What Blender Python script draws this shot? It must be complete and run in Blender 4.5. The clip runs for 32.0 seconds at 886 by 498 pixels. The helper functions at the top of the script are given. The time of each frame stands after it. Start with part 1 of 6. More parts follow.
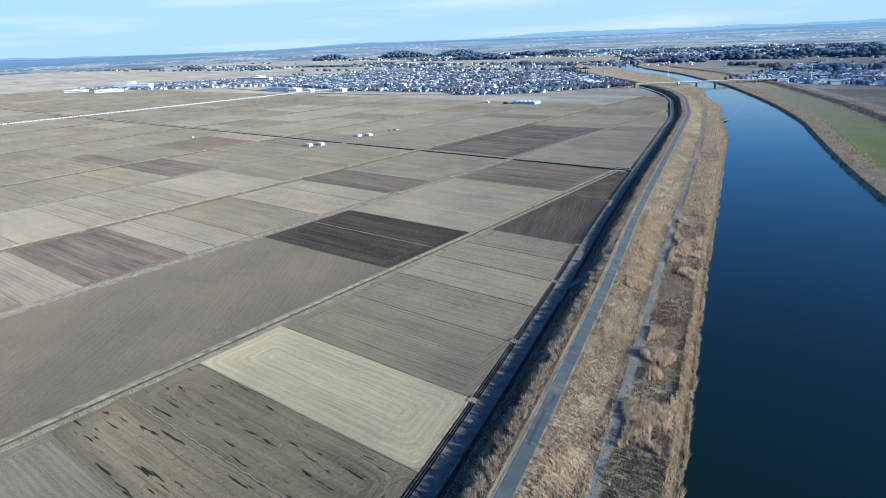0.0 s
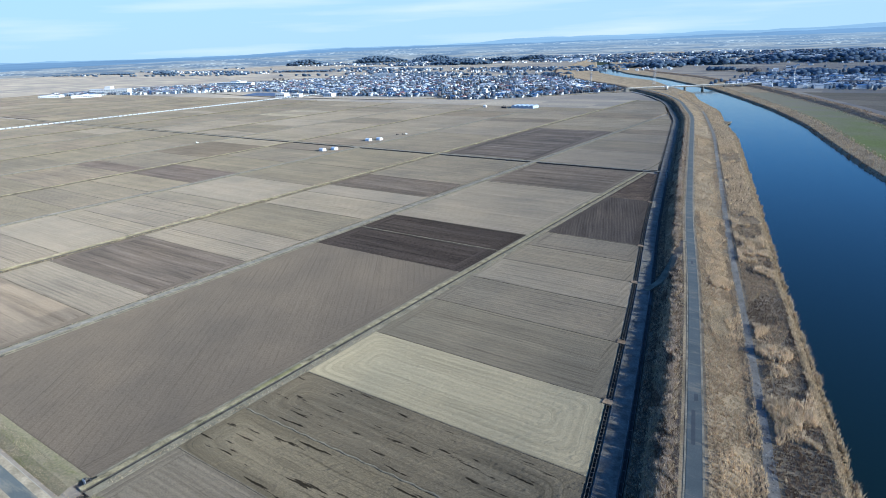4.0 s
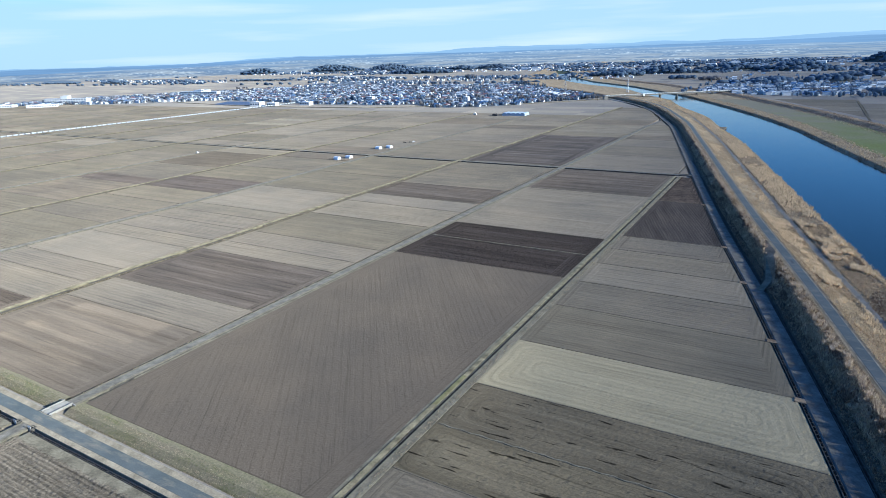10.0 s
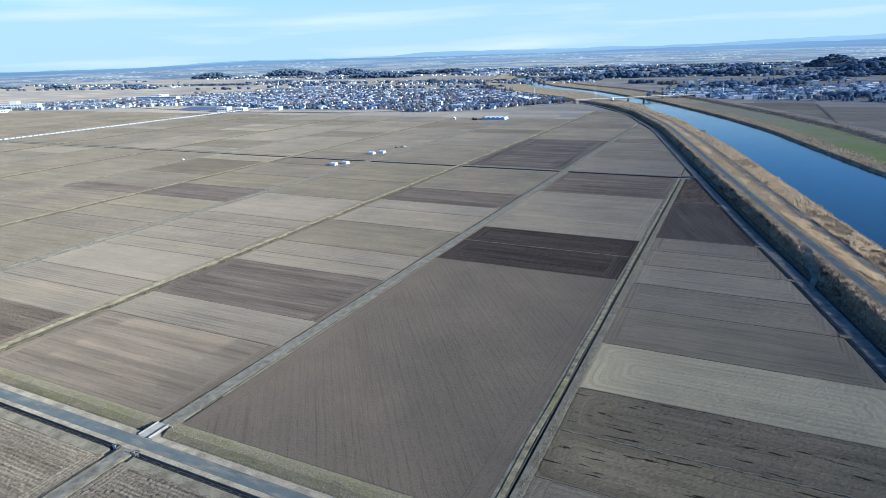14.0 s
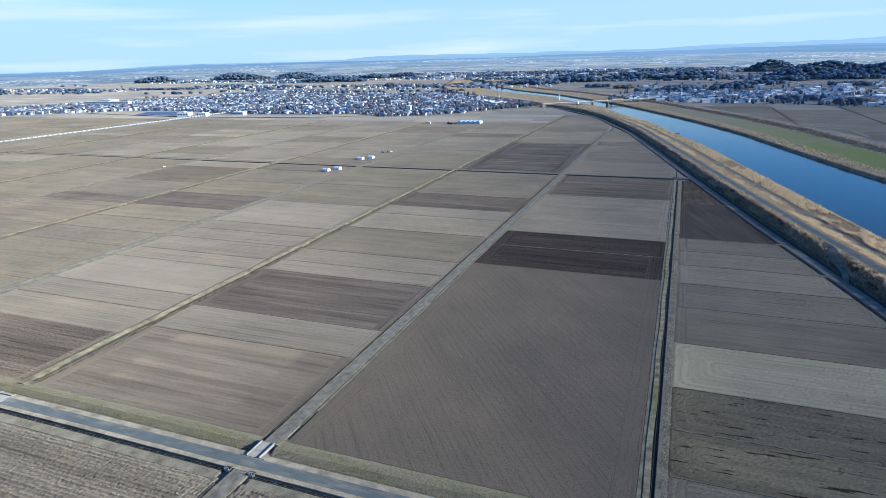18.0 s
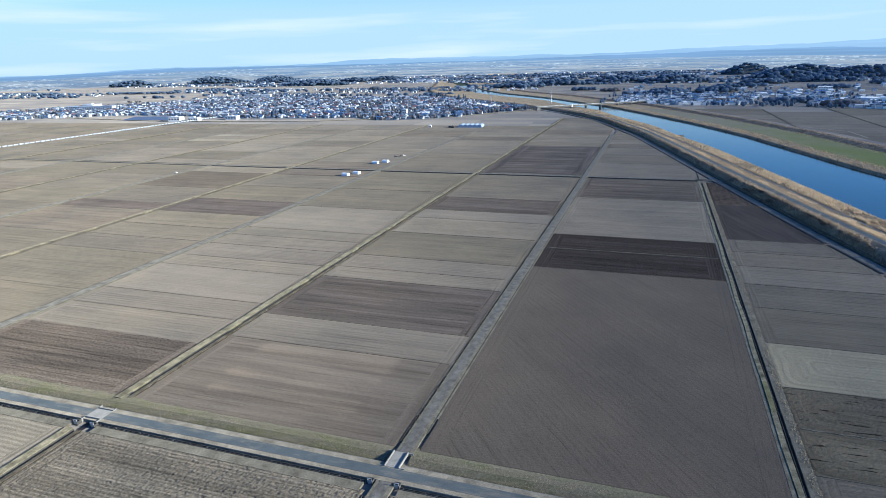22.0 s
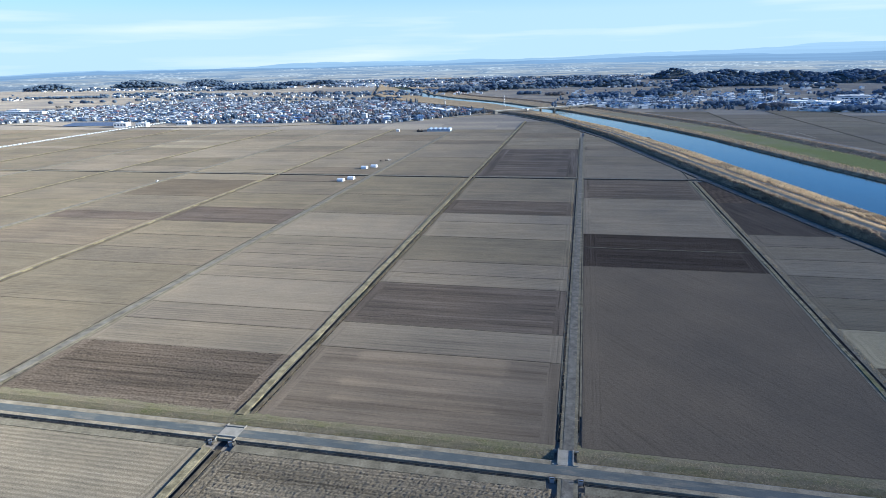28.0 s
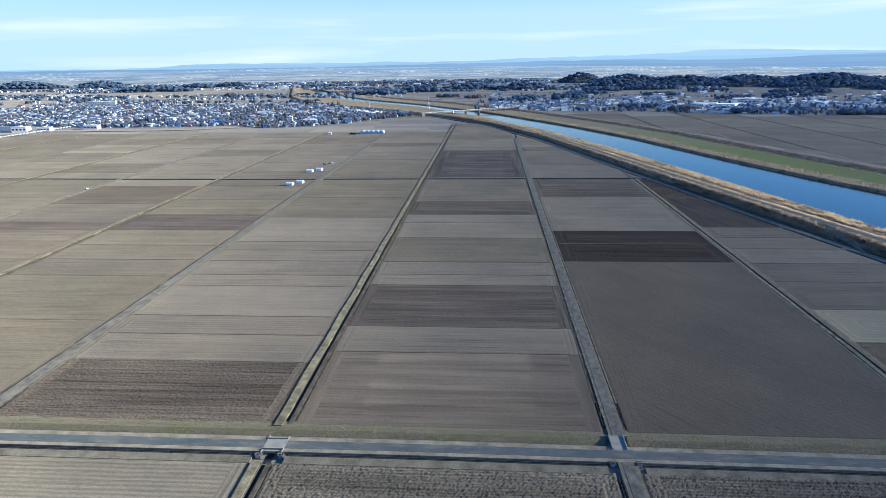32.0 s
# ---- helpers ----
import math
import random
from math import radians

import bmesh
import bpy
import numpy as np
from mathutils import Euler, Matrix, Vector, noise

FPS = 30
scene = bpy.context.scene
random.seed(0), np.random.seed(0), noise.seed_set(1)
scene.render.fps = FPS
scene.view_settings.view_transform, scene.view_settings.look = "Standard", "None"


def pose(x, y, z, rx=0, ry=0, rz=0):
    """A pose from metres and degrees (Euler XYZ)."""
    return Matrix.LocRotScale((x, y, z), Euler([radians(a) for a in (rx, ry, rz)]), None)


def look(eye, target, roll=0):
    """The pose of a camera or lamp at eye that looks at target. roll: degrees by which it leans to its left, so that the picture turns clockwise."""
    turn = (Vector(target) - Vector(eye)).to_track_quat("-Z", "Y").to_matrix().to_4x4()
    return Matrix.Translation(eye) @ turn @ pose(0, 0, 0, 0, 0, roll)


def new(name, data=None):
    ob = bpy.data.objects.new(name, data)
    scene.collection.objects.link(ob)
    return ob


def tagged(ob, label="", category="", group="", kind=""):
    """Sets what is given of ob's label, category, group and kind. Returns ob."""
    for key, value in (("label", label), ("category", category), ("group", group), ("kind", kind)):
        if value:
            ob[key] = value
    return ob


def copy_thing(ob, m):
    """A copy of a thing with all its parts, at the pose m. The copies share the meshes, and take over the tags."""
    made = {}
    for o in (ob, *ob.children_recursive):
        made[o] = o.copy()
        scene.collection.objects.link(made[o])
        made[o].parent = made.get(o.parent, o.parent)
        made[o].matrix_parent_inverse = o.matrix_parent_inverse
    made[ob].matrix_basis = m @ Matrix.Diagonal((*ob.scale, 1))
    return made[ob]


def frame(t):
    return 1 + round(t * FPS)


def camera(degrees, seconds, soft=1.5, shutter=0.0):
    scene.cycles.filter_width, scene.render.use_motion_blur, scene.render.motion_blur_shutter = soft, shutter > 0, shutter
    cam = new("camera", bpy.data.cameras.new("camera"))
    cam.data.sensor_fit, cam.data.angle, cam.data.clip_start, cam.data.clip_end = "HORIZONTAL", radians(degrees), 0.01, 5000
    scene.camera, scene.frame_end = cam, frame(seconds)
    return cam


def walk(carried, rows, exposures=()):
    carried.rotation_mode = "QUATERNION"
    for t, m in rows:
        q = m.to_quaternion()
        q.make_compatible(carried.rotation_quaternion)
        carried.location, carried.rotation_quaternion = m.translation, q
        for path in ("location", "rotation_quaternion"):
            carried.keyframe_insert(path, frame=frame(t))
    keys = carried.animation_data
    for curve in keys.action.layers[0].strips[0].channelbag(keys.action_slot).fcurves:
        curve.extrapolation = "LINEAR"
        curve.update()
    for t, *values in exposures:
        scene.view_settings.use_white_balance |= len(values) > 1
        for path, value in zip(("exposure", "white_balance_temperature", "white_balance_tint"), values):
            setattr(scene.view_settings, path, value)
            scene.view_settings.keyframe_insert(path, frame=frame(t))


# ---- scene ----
cam = camera(71.52, 32.0, soft=0.5)
# seconds, place in metres, yaw, pitch and roll in degrees
PATH = [
    (0, 300.38, -20.86, 104.00, 38.372, -18.720, -2.215),
    (0.5, 295.32, -24.34, 103.95, 38.261, -18.666, -2.245),
    (1, 290.32, -27.83, 103.91, 38.224, -18.609, -2.250),
    (1.5, 285.31, -31.30, 103.91, 38.186, -18.542, -2.284),
    (2, 280.27, -34.68, 103.91, 38.002, -18.512, -2.299),
    (2.5, 275.25, -38.13, 103.98, 37.722, -18.476, -2.272),
    (3, 270.16, -41.50, 104.01, 37.175, -18.420, -2.254),
    (3.5, 265.03, -44.81, 104.10, 36.355, -18.391, -2.172),
    (5.5, 243.39, -57.75, 103.97, 33.324, -18.220, -1.950),
    (6, 237.89, -60.78, 103.98, 32.747, -18.173, -1.911),
    (6.5, 232.76, -63.72, 104.01, 32.301, -18.096, -1.928),
    (7, 227.90, -66.46, 103.98, 32.123, -18.055, -1.916),
    (7.5, 222.62, -69.46, 104.00, 31.945, -18.003, -1.884),
    (8, 217.48, -72.26, 104.02, 31.797, -17.952, -1.923),
    (8.5, 212.23, -75.24, 104.04, 31.607, -17.891, -1.917),
    (9, 207.24, -78.11, 104.07, 31.489, -17.830, -1.996),
    (9.5, 201.93, -81.10, 104.34, 31.234, -17.777, -1.995),
    (10, 196.49, -83.99, 104.47, 30.695, -17.734, -1.926),
    (10.5, 191.08, -86.86, 104.73, 30.070, -17.701, -1.908),
    (11, 185.62, -89.65, 104.99, 29.393, -17.676, -1.862),
    (11.5, 180.14, -92.36, 105.26, 28.726, -17.638, -1.809),
    (12, 174.61, -94.94, 105.44, 28.070, -17.608, -1.770),
    (12.5, 169.04, -97.60, 105.64, 27.550, -17.578, -1.788),
    (13, 163.56, -100.18, 105.83, 27.073, -17.537, -1.781),
    (13.5, 158.17, -102.75, 106.04, 26.687, -17.508, -1.766),
    (14, 152.76, -105.23, 106.33, 26.175, -17.497, -1.748),
    (14.5, 147.29, -107.64, 106.56, 25.597, -17.463, -1.747),
    (16.5, 124.69, -117.03, 107.48, 22.846, -17.353, -1.658),
    (17, 119.22, -119.18, 107.83, 22.354, -17.323, -1.658),
    (17.5, 113.66, -121.21, 108.12, 21.811, -17.298, -1.630),
    (18, 108.09, -123.25, 108.33, 21.238, -17.290, -1.562),
    (18.5, 102.42, -125.20, 108.57, 20.694, -17.284, -1.564),
    (19, 96.92, -127.08, 108.75, 20.226, -17.268, -1.543),
    (19.5, 91.46, -128.95, 108.96, 19.883, -17.240, -1.541),
    (20, 85.94, -130.69, 109.07, 19.718, -17.191, -1.551),
    (20.5, 80.57, -132.56, 109.33, 19.700, -17.140, -1.600),
    (21, 75.21, -134.24, 109.62, 19.608, -17.106, -1.654),
    (21.5, 69.77, -135.96, 109.79, 19.308, -17.088, -1.637),
    (22, 64.39, -137.57, 109.93, 18.893, -17.064, -1.602),
    (22.5, 59.01, -139.24, 110.09, 18.528, -17.053, -1.613),
    (23, 53.51, -140.94, 110.27, 18.176, -17.021, -1.580),
    (23.5, 48.13, -142.59, 110.54, 17.933, -16.996, -1.598),
    (24, 42.71, -144.24, 110.75, 17.491, -16.978, -1.588),
    (24.5, 37.39, -145.84, 110.93, 16.777, -16.959, -1.538),
    (25, 31.98, -147.45, 111.10, 16.040, -16.948, -1.510),
    (25.5, 26.69, -149.00, 111.23, 15.367, -16.949, -1.455),
    (27.5, 5.40, -155.95, 111.95, 13.120, -16.867, -1.403),
    (28, 0.34, -157.25, 112.01, 12.302, -16.875, -1.332),
    (28.5, -4.78, -158.46, 112.06, 11.317, -16.853, -1.282),
    (29, -9.87, -159.65, 112.12, 10.134, -16.854, -1.217),
    (29.5, -14.99, -160.74, 112.18, 8.913, -16.873, -1.132),
    (30, -19.97, -161.76, 112.19, 7.673, -16.870, -1.033),
    (30.5, -25.06, -162.70, 112.21, 6.496, -16.858, -0.969),
    (31, -30.20, -163.52, 112.22, 5.498, -16.841, -0.894),
    (31.5, -35.27, -164.26, 112.09, 4.656, -16.801, -0.852),
    (32, -40.44, -164.84, 112.02, 3.836, -16.770, -0.818),
]
EXPOSURE = [(0.0, 0.77, 5830, 3), (14.0, 0.82, 5880, 4), (24.0, 0.86, 6100, 5), (32.0, 0.95, 6280, 5)]
walk(cam, [(t, pose(x, y, z, 90 + pitch, 0, yaw) @ pose(0, 0, 0, 0, 0, roll)) for t, x, y, z, yaw, pitch, roll in PATH], EXPOSURE)

# ---- daylight ----
SUN_ELEV, SUN_AZ = 18.0, 3.0  # degrees above the horizon; from +x, towards -y when negative
sun_dir = Vector((math.cos(radians(SUN_ELEV)) * math.cos(radians(SUN_AZ)), math.cos(radians(SUN_ELEV)) * math.sin(radians(SUN_AZ)), math.sin(radians(SUN_ELEV))))
world = bpy.data.worlds.new("sky")
scene.world = world
world.use_nodes = True
wn, wl = world.node_tree.nodes, world.node_tree.links
wn.clear()
w_out = wn.new("ShaderNodeOutputWorld")
w_bg = wn.new("ShaderNodeBackground")
w_sky = wn.new("ShaderNodeTexSky")
w_sky.sky_type, w_sky.sun_disc = "NISHITA", False
w_sky.sun_elevation = radians(SUN_ELEV)
w_sky.sun_rotation = math.atan2(sun_dir.x, sun_dir.y)
w_sky.altitude, w_sky.air_density, w_sky.dust_density, w_sky.ozone_density = 100, 1.0, 0.3, 3.0
w_bg.inputs["Strength"].default_value = 0.085
w_co = wn.new("ShaderNodeTexCoord")
w_map = wn.new("ShaderNodeMapping")
w_map.inputs["Scale"].default_value = (1.0, 1.0, 16.0)
w_noise = wn.new("ShaderNodeTexNoise")
w_noise.inputs["Scale"].default_value, w_noise.inputs["Detail"].default_value = 2.6, 8.0
w_ramp = wn.new("ShaderNodeValToRGB")
w_ramp.color_ramp.elements[0].position, w_ramp.color_ramp.elements[1].position = 0.50, 0.78
w_ramp.color_ramp.elements[0].color, w_ramp.color_ramp.elements[1].color = (0, 0, 0, 1), (0.62, 0.62, 0.62, 1)
w_mix = wn.new("ShaderNodeMix")
w_mix.data_type = "RGBA"
w_mix.inputs["B"].default_value = (6.8, 7.0, 7.6, 1)
wl.new(w_co.outputs["Generated"], w_map.inputs["Vector"])
wl.new(w_map.outputs["Vector"], w_noise.inputs["Vector"])
wl.new(w_noise.outputs["Fac"], w_ramp.inputs["Fac"])
w_sep = wn.new("ShaderNodeSeparateXYZ")
wl.new(w_co.outputs["Generated"], w_sep.inputs["Vector"])
w_up = wn.new("ShaderNodeValToRGB")  # the pale air above the horizon
w_up.color_ramp.elements.new(0.5)
for e_, (p_, c_) in zip(w_up.color_ramp.elements, ((0.0, 0.97), (0.07, 0.90), (0.14, 0.0))):
    e_.position, e_.color = p_, (c_, c_, c_, 1)
wl.new(w_sep.outputs["Z"], w_up.inputs["Fac"])
w_haze = wn.new("ShaderNodeMix")
w_haze.data_type = "RGBA"
w_haze.inputs["B"].default_value = (3.7, 5.2, 6.6, 1)
wl.new(w_up.outputs["Color"], w_haze.inputs["Factor"])
wl.new(w_haze.outputs["Result"], w_mix.inputs["A"])
w_low = wn.new("ShaderNodeMix")  # thin cloud, only low over the horizon
w_low.data_type, w_low.blend_type = "RGBA", "MULTIPLY"
w_low.inputs["Factor"].default_value = 1.0
wl.new(w_ramp.outputs["Color"], w_low.inputs["A"])
wl.new(w_up.outputs["Color"], w_low.inputs["B"])
wl.new(w_low.outputs["Result"], w_mix.inputs["Factor"])
w_cool = wn.new("ShaderNodeMix")
w_cool.data_type, w_cool.blend_type = "RGBA", "MULTIPLY"
w_cool.inputs["Factor"].default_value = 1.0
w_cool.inputs["B"].default_value = (0.56, 0.94, 1.48, 1)
wl.new(w_sky.outputs["Color"], w_cool.inputs["A"])
wl.new(w_cool.outputs["Result"], w_haze.inputs["A"])
wl.new(w_mix.outputs["Result"], w_bg.inputs["Color"])
wl.new(w_bg.outputs["Background"], w_out.inputs["Surface"])
sun = new("sun", bpy.data.lights.new("sun", "SUN"))
sun.data.energy, sun.data.angle, sun.data.color = 5.0, radians(0.5), (1.0, 0.955, 0.87)
sun.matrix_world = look(sun_dir * 100, (0, 0, 0))


# ---- materials ----
def material(name, rough=0.9, metal=0.0):
    m = bpy.data.materials.new(name)
    m.use_nodes = True
    nt = m.node_tree
    b = nt.nodes["Principled BSDF"]
    b.inputs["Roughness"].default_value, b.inputs["Metallic"].default_value = rough, metal
    b.inputs["Specular IOR Level"].default_value = 0.15 if rough < 0.9 else 0.06
    if rough > 0.7:
        b.inputs["Diffuse Roughness"].default_value = 1.0
    return m, nt, b


def node(nt, kind, **values):
    n = nt.nodes.new(kind)
    for key, value in values.items():
        n.inputs[key.replace("_", " ")].default_value = value
    return n


def position(nt, scale=(1, 1, 1), turn=0.0):
    """The place in metres, turned about z first and then scaled."""
    g = nt.nodes.new("ShaderNodeNewGeometry")
    r = node(nt, "ShaderNodeMapping")
    r.inputs["Rotation"].default_value = (0, 0, radians(turn))
    m = node(nt, "ShaderNodeMapping")
    m.inputs["Scale"].default_value = scale
    nt.links.new(g.outputs["Position"], r.inputs["Vector"])
    nt.links.new(r.outputs["Vector"], m.inputs["Vector"])
    return m.outputs["Vector"]


def noise_node(nt, vec, scale, detail=4.0, rough=0.55):
    n = node(nt, "ShaderNodeTexNoise", Scale=scale, Detail=detail, Roughness=rough)
    nt.links.new(vec, n.inputs["Vector"])
    return n.outputs["Fac"]


def ramp(nt, fac, stops):
    r = nt.nodes.new("ShaderNodeValToRGB")
    while len(r.color_ramp.elements) < len(stops):
        r.color_ramp.elements.new(0.5)
    for e, (p, c) in zip(r.color_ramp.elements, stops):
        e.position, e.color = p, (*c, 1) if len(c) == 3 else c
    nt.links.new(fac, r.inputs["Fac"])
    return r.outputs["Color"]


def mix(nt, fac, a, b, how="MIX"):
    m = nt.nodes.new("ShaderNodeMix")
    m.data_type, m.blend_type = "RGBA", how
    for key, value in (("Factor", fac), ("A", a), ("B", b)):
        s = m.inputs[key]
        if isinstance(value, (int, float)):
            s.default_value = value
        elif isinstance(value, tuple):
            s.default_value = (*value[:3], 1)
        else:
            nt.links.new(value, s)
    return m.outputs["Result"]


def calc(nt, how, a, b=0.0):
    m = nt.nodes.new("ShaderNodeMath")
    m.operation = how
    for i, value in enumerate((a, b)):
        if isinstance(value, (int, float)):
            m.inputs[i].default_value = value
        else:
            nt.links.new(value, m.inputs[i])
    return m.outputs[0]


def bump(nt, b, height, strength=0.5, distance=0.1):
    n = node(nt, "ShaderNodeBump", Strength=strength, Distance=distance)
    nt.links.new(height, n.inputs["Height"])
    nt.links.new(n.outputs["Normal"], b.inputs["Normal"])


def shade(c, k):
    return tuple(min(1, v * k) for v in c)


def patchy(name, colour, spread=0.25, big=0.05, fine=1.5, rough=0.92, metal=0.0, relief=0.3, by_object=0.0):
    """A surface with stains at a large and grain at a small scale."""
    m, nt, b = material(name, rough, metal)
    p = position(nt)
    f1, f2 = noise_node(nt, p, big, 5.0), noise_node(nt, p, fine, 5.0, 0.65)
    c = ramp(nt, f1, [(0.3, shade(colour, 1 - spread)), (0.7, shade(colour, 1 + spread))])
    g = ramp(nt, f2, [(0.25, (1 - spread,) * 3), (0.75, (1 + spread * 0.6,) * 3)])
    c = mix(nt, 1.0, c, g, "MULTIPLY")
    if by_object:
        o = nt.nodes.new("ShaderNodeObjectInfo")
        c = mix(nt, 1.0, c, ramp(nt, o.outputs["Random"], [(0, (1 - by_object,) * 3), (1, (1 + by_object,) * 3)]), "MULTIPLY")
    nt.links.new(c, b.inputs["Base Color"])
    if relief:
        bump(nt, b, f2, relief, 0.1)
    return m


def uv_split(nt, layer):
    u = nt.nodes.new("ShaderNodeUVMap")
    u.uv_map = layer
    s = nt.nodes.new("ShaderNodeSeparateXYZ")
    nt.links.new(u.outputs["UV"], s.inputs["Vector"])
    return s.outputs["X"], s.outputs["Y"]


def combine(nt, x, y, z=0.0):
    c = nt.nodes.new("ShaderNodeCombineXYZ")
    for i, value in enumerate((x, y, z)):
        if isinstance(value, (int, float)):
            c.inputs[i].default_value = value
        else:
            nt.links.new(value, c.inputs[i])
    return c.outputs["Vector"]


def field_soil(name, colour, streak=0.25, width=1.6, mode="rows", turn=0.0, clods=0.42, head=6.0, blots=0.0, lines=0.25, grain_scale=2.2, pale=0.0, hue=(1.05, 1.0, 0.93), comb=0.0, period=2.5, line_scale=1.3, furrows=False):
    """Soil or stubble as it is worked: rows along the field with headlands at both ends, rings round it, or slanting rows."""
    m, nt, b = material(name, 0.97)
    o = nt.nodes.new("ShaderNodeObjectInfo")
    p = position(nt)
    u, v = uv_split(nt, "metres")
    w, h = uv_split(nt, "size")
    shift = calc(nt, "MULTIPLY", o.outputs["Random"], 300.0)
    ex = calc(nt, "MINIMUM", u, calc(nt, "SUBTRACT", w, u))
    ey = calc(nt, "MINIMUM", v, calc(nt, "SUBTRACT", h, v))
    wob = calc(nt, "MULTIPLY", noise_node(nt, p, 0.06, 2.0), 2.2)
    if mode == "rings":
        near_edge = calc(nt, "SMOOTH_MIN", ex, ey)
        near_edge.node.inputs[2].default_value = 6.0
        across = calc(nt, "ADD", near_edge, wob)
        along = calc(nt, "ADD", u, v)
    elif mode == "slant":
        q = nt.nodes.new("ShaderNodeSeparateXYZ")
        nt.links.new(position(nt, (1, 1, 1), turn), q.inputs["Vector"])
        at_side = calc(nt, "LESS_THAN", calc(nt, "ADD", ex, wob), head)
        mx, my = nt.nodes.new("ShaderNodeMix"), nt.nodes.new("ShaderNodeMix")
        nt.links.new(at_side, mx.inputs[0])
        nt.links.new(calc(nt, "ADD", q.outputs["X"], calc(nt, "MULTIPLY", wob, 0.35)), mx.inputs[2])
        nt.links.new(calc(nt, "ADD", u, calc(nt, "MULTIPLY", wob, 0.5)), mx.inputs[3])
        nt.links.new(at_side, my.inputs[0])
        nt.links.new(q.outputs["Y"], my.inputs[2])
        nt.links.new(v, my.inputs[3])
        across, along = mx.outputs[0], my.outputs[0]
    else:
        at_end = calc(nt, "LESS_THAN", calc(nt, "ADD", ex, wob), head)
        mx = nt.nodes.new("ShaderNodeMix")
        nt.links.new(at_end, mx.inputs[0])
        nt.links.new(calc(nt, "ADD", v, calc(nt, "MULTIPLY", wob, 0.4)), mx.inputs[2])
        nt.links.new(u, mx.inputs[3])
        my = nt.nodes.new("ShaderNodeMix")
        nt.links.new(at_end, my.inputs[0])
        nt.links.new(u, my.inputs[2])
        nt.links.new(v, my.inputs[3])
        across, along = mx.outputs[0], my.outputs[0]
    along = calc(nt, "ADD", along, shift)
    vec = combine(nt, across, calc(nt, "MULTIPLY", along, 0.03), shift)
    rows = noise_node(nt, vec, 1.0 / width, 3.0, 0.75)
    wide = noise_node(nt, combine(nt, across, calc(nt, "MULTIPLY", along, 0.06), shift), 0.13, 3.0, 0.6)
    damp = noise_node(nt, p, 0.02, 5.0, 0.6)
    grain = noise_node(nt, p, grain_scale, 7.0, 0.8)
    c = ramp(nt, damp, [(0.3, shade(colour, 0.84)), (0.72, tuple(shade(colour, 1.13)[i] * hue[i] for i in range(3)))])
    c = mix(nt, 1.0, c, ramp(nt, rows, [(0.32, (1 - streak,) * 3), (0.68, (1 + streak * 0.7,) * 3)]), "MULTIPLY")
    c = mix(nt, 1.0, c, ramp(nt, wide, [(0.36, (1 - streak * 0.8,) * 3), (0.64, (1 + streak * 0.6,) * 3)]), "MULTIPLY")
    c = mix(nt, 1.0, c, ramp(nt, grain, [(0.34, (1 - clods,) * 3), (0.66, (1 + clods * 0.7,) * 3)]), "MULTIPLY")
    if lines:
        fine = noise_node(nt, combine(nt, calc(nt, "ADD", across, 40.0), calc(nt, "MULTIPLY", along, 0.016 * 1.3 / line_scale), shift), line_scale, 1.5, 0.5)
        c = mix(nt, 1.0, c, ramp(nt, fine, [(0.63, (1, 1, 1)), (0.665, (1 - lines,) * 3)]), "MULTIPLY")
    if comb:
        turnings = calc(nt, "SINE", calc(nt, "ADD", calc(nt, "MULTIPLY", across, 6.283 / period), calc(nt, "MULTIPLY", noise_node(nt, p, 0.15, 2.0), 2.5)))
        furrow = calc(nt, "ADD", calc(nt, "MULTIPLY", turnings, 0.35), calc(nt, "MULTIPLY", noise_node(nt, p, 0.4, 3.0), 1.0))
        marks = [(0.17, (1 - comb,) * 3), (0.25, (1, 1, 1))] if furrows else [(0.2, (1 - comb,) * 3), (0.8, (1 + comb * 0.6,) * 3)]
        c = mix(nt, 1.0, c, ramp(nt, furrow, marks), "MULTIPLY")
    if pale:
        inside = calc(nt, "MINIMUM", calc(nt, "MULTIPLY", calc(nt, "MAXIMUM", calc(nt, "SUBTRACT", ex, 9.0), 0.0), 0.08), 1.0)
        light = calc(nt, "MULTIPLY", inside, noise_node(nt, combine(nt, v, calc(nt, "MULTIPLY", u, 0.05), shift), 0.16, 3.0, 0.6))
        c = mix(nt, 1.0, c, ramp(nt, light, [(0.46, (1, 1, 1)), (0.62, (1 + pale, 1 + pale * 0.93, 1 + pale * 0.8))]), "MULTIPLY")
    if blots:
        dark = noise_node(nt, combine(nt, v, calc(nt, "MULTIPLY", u, 0.11), shift), 0.75, 3.0, 0.6)
        c = mix(nt, 1.0, c, ramp(nt, dark, [(0.62, (1, 1, 1)), (0.67, (1 - blots,) * 3)]), "MULTIPLY")
    c = mix(nt, 1.0, c, ramp(nt, o.outputs["Random"], [(0, (0.92, 0.92, 0.94)), (1, (1.07, 1.06, 1.03))]), "MULTIPLY")
    nt.links.new(c, b.inputs["Base Color"])
    bump(nt, b, calc(nt, "ADD", grain, calc(nt, "MULTIPLY", rows, 1.2)), 0.35, 0.15)
    return m


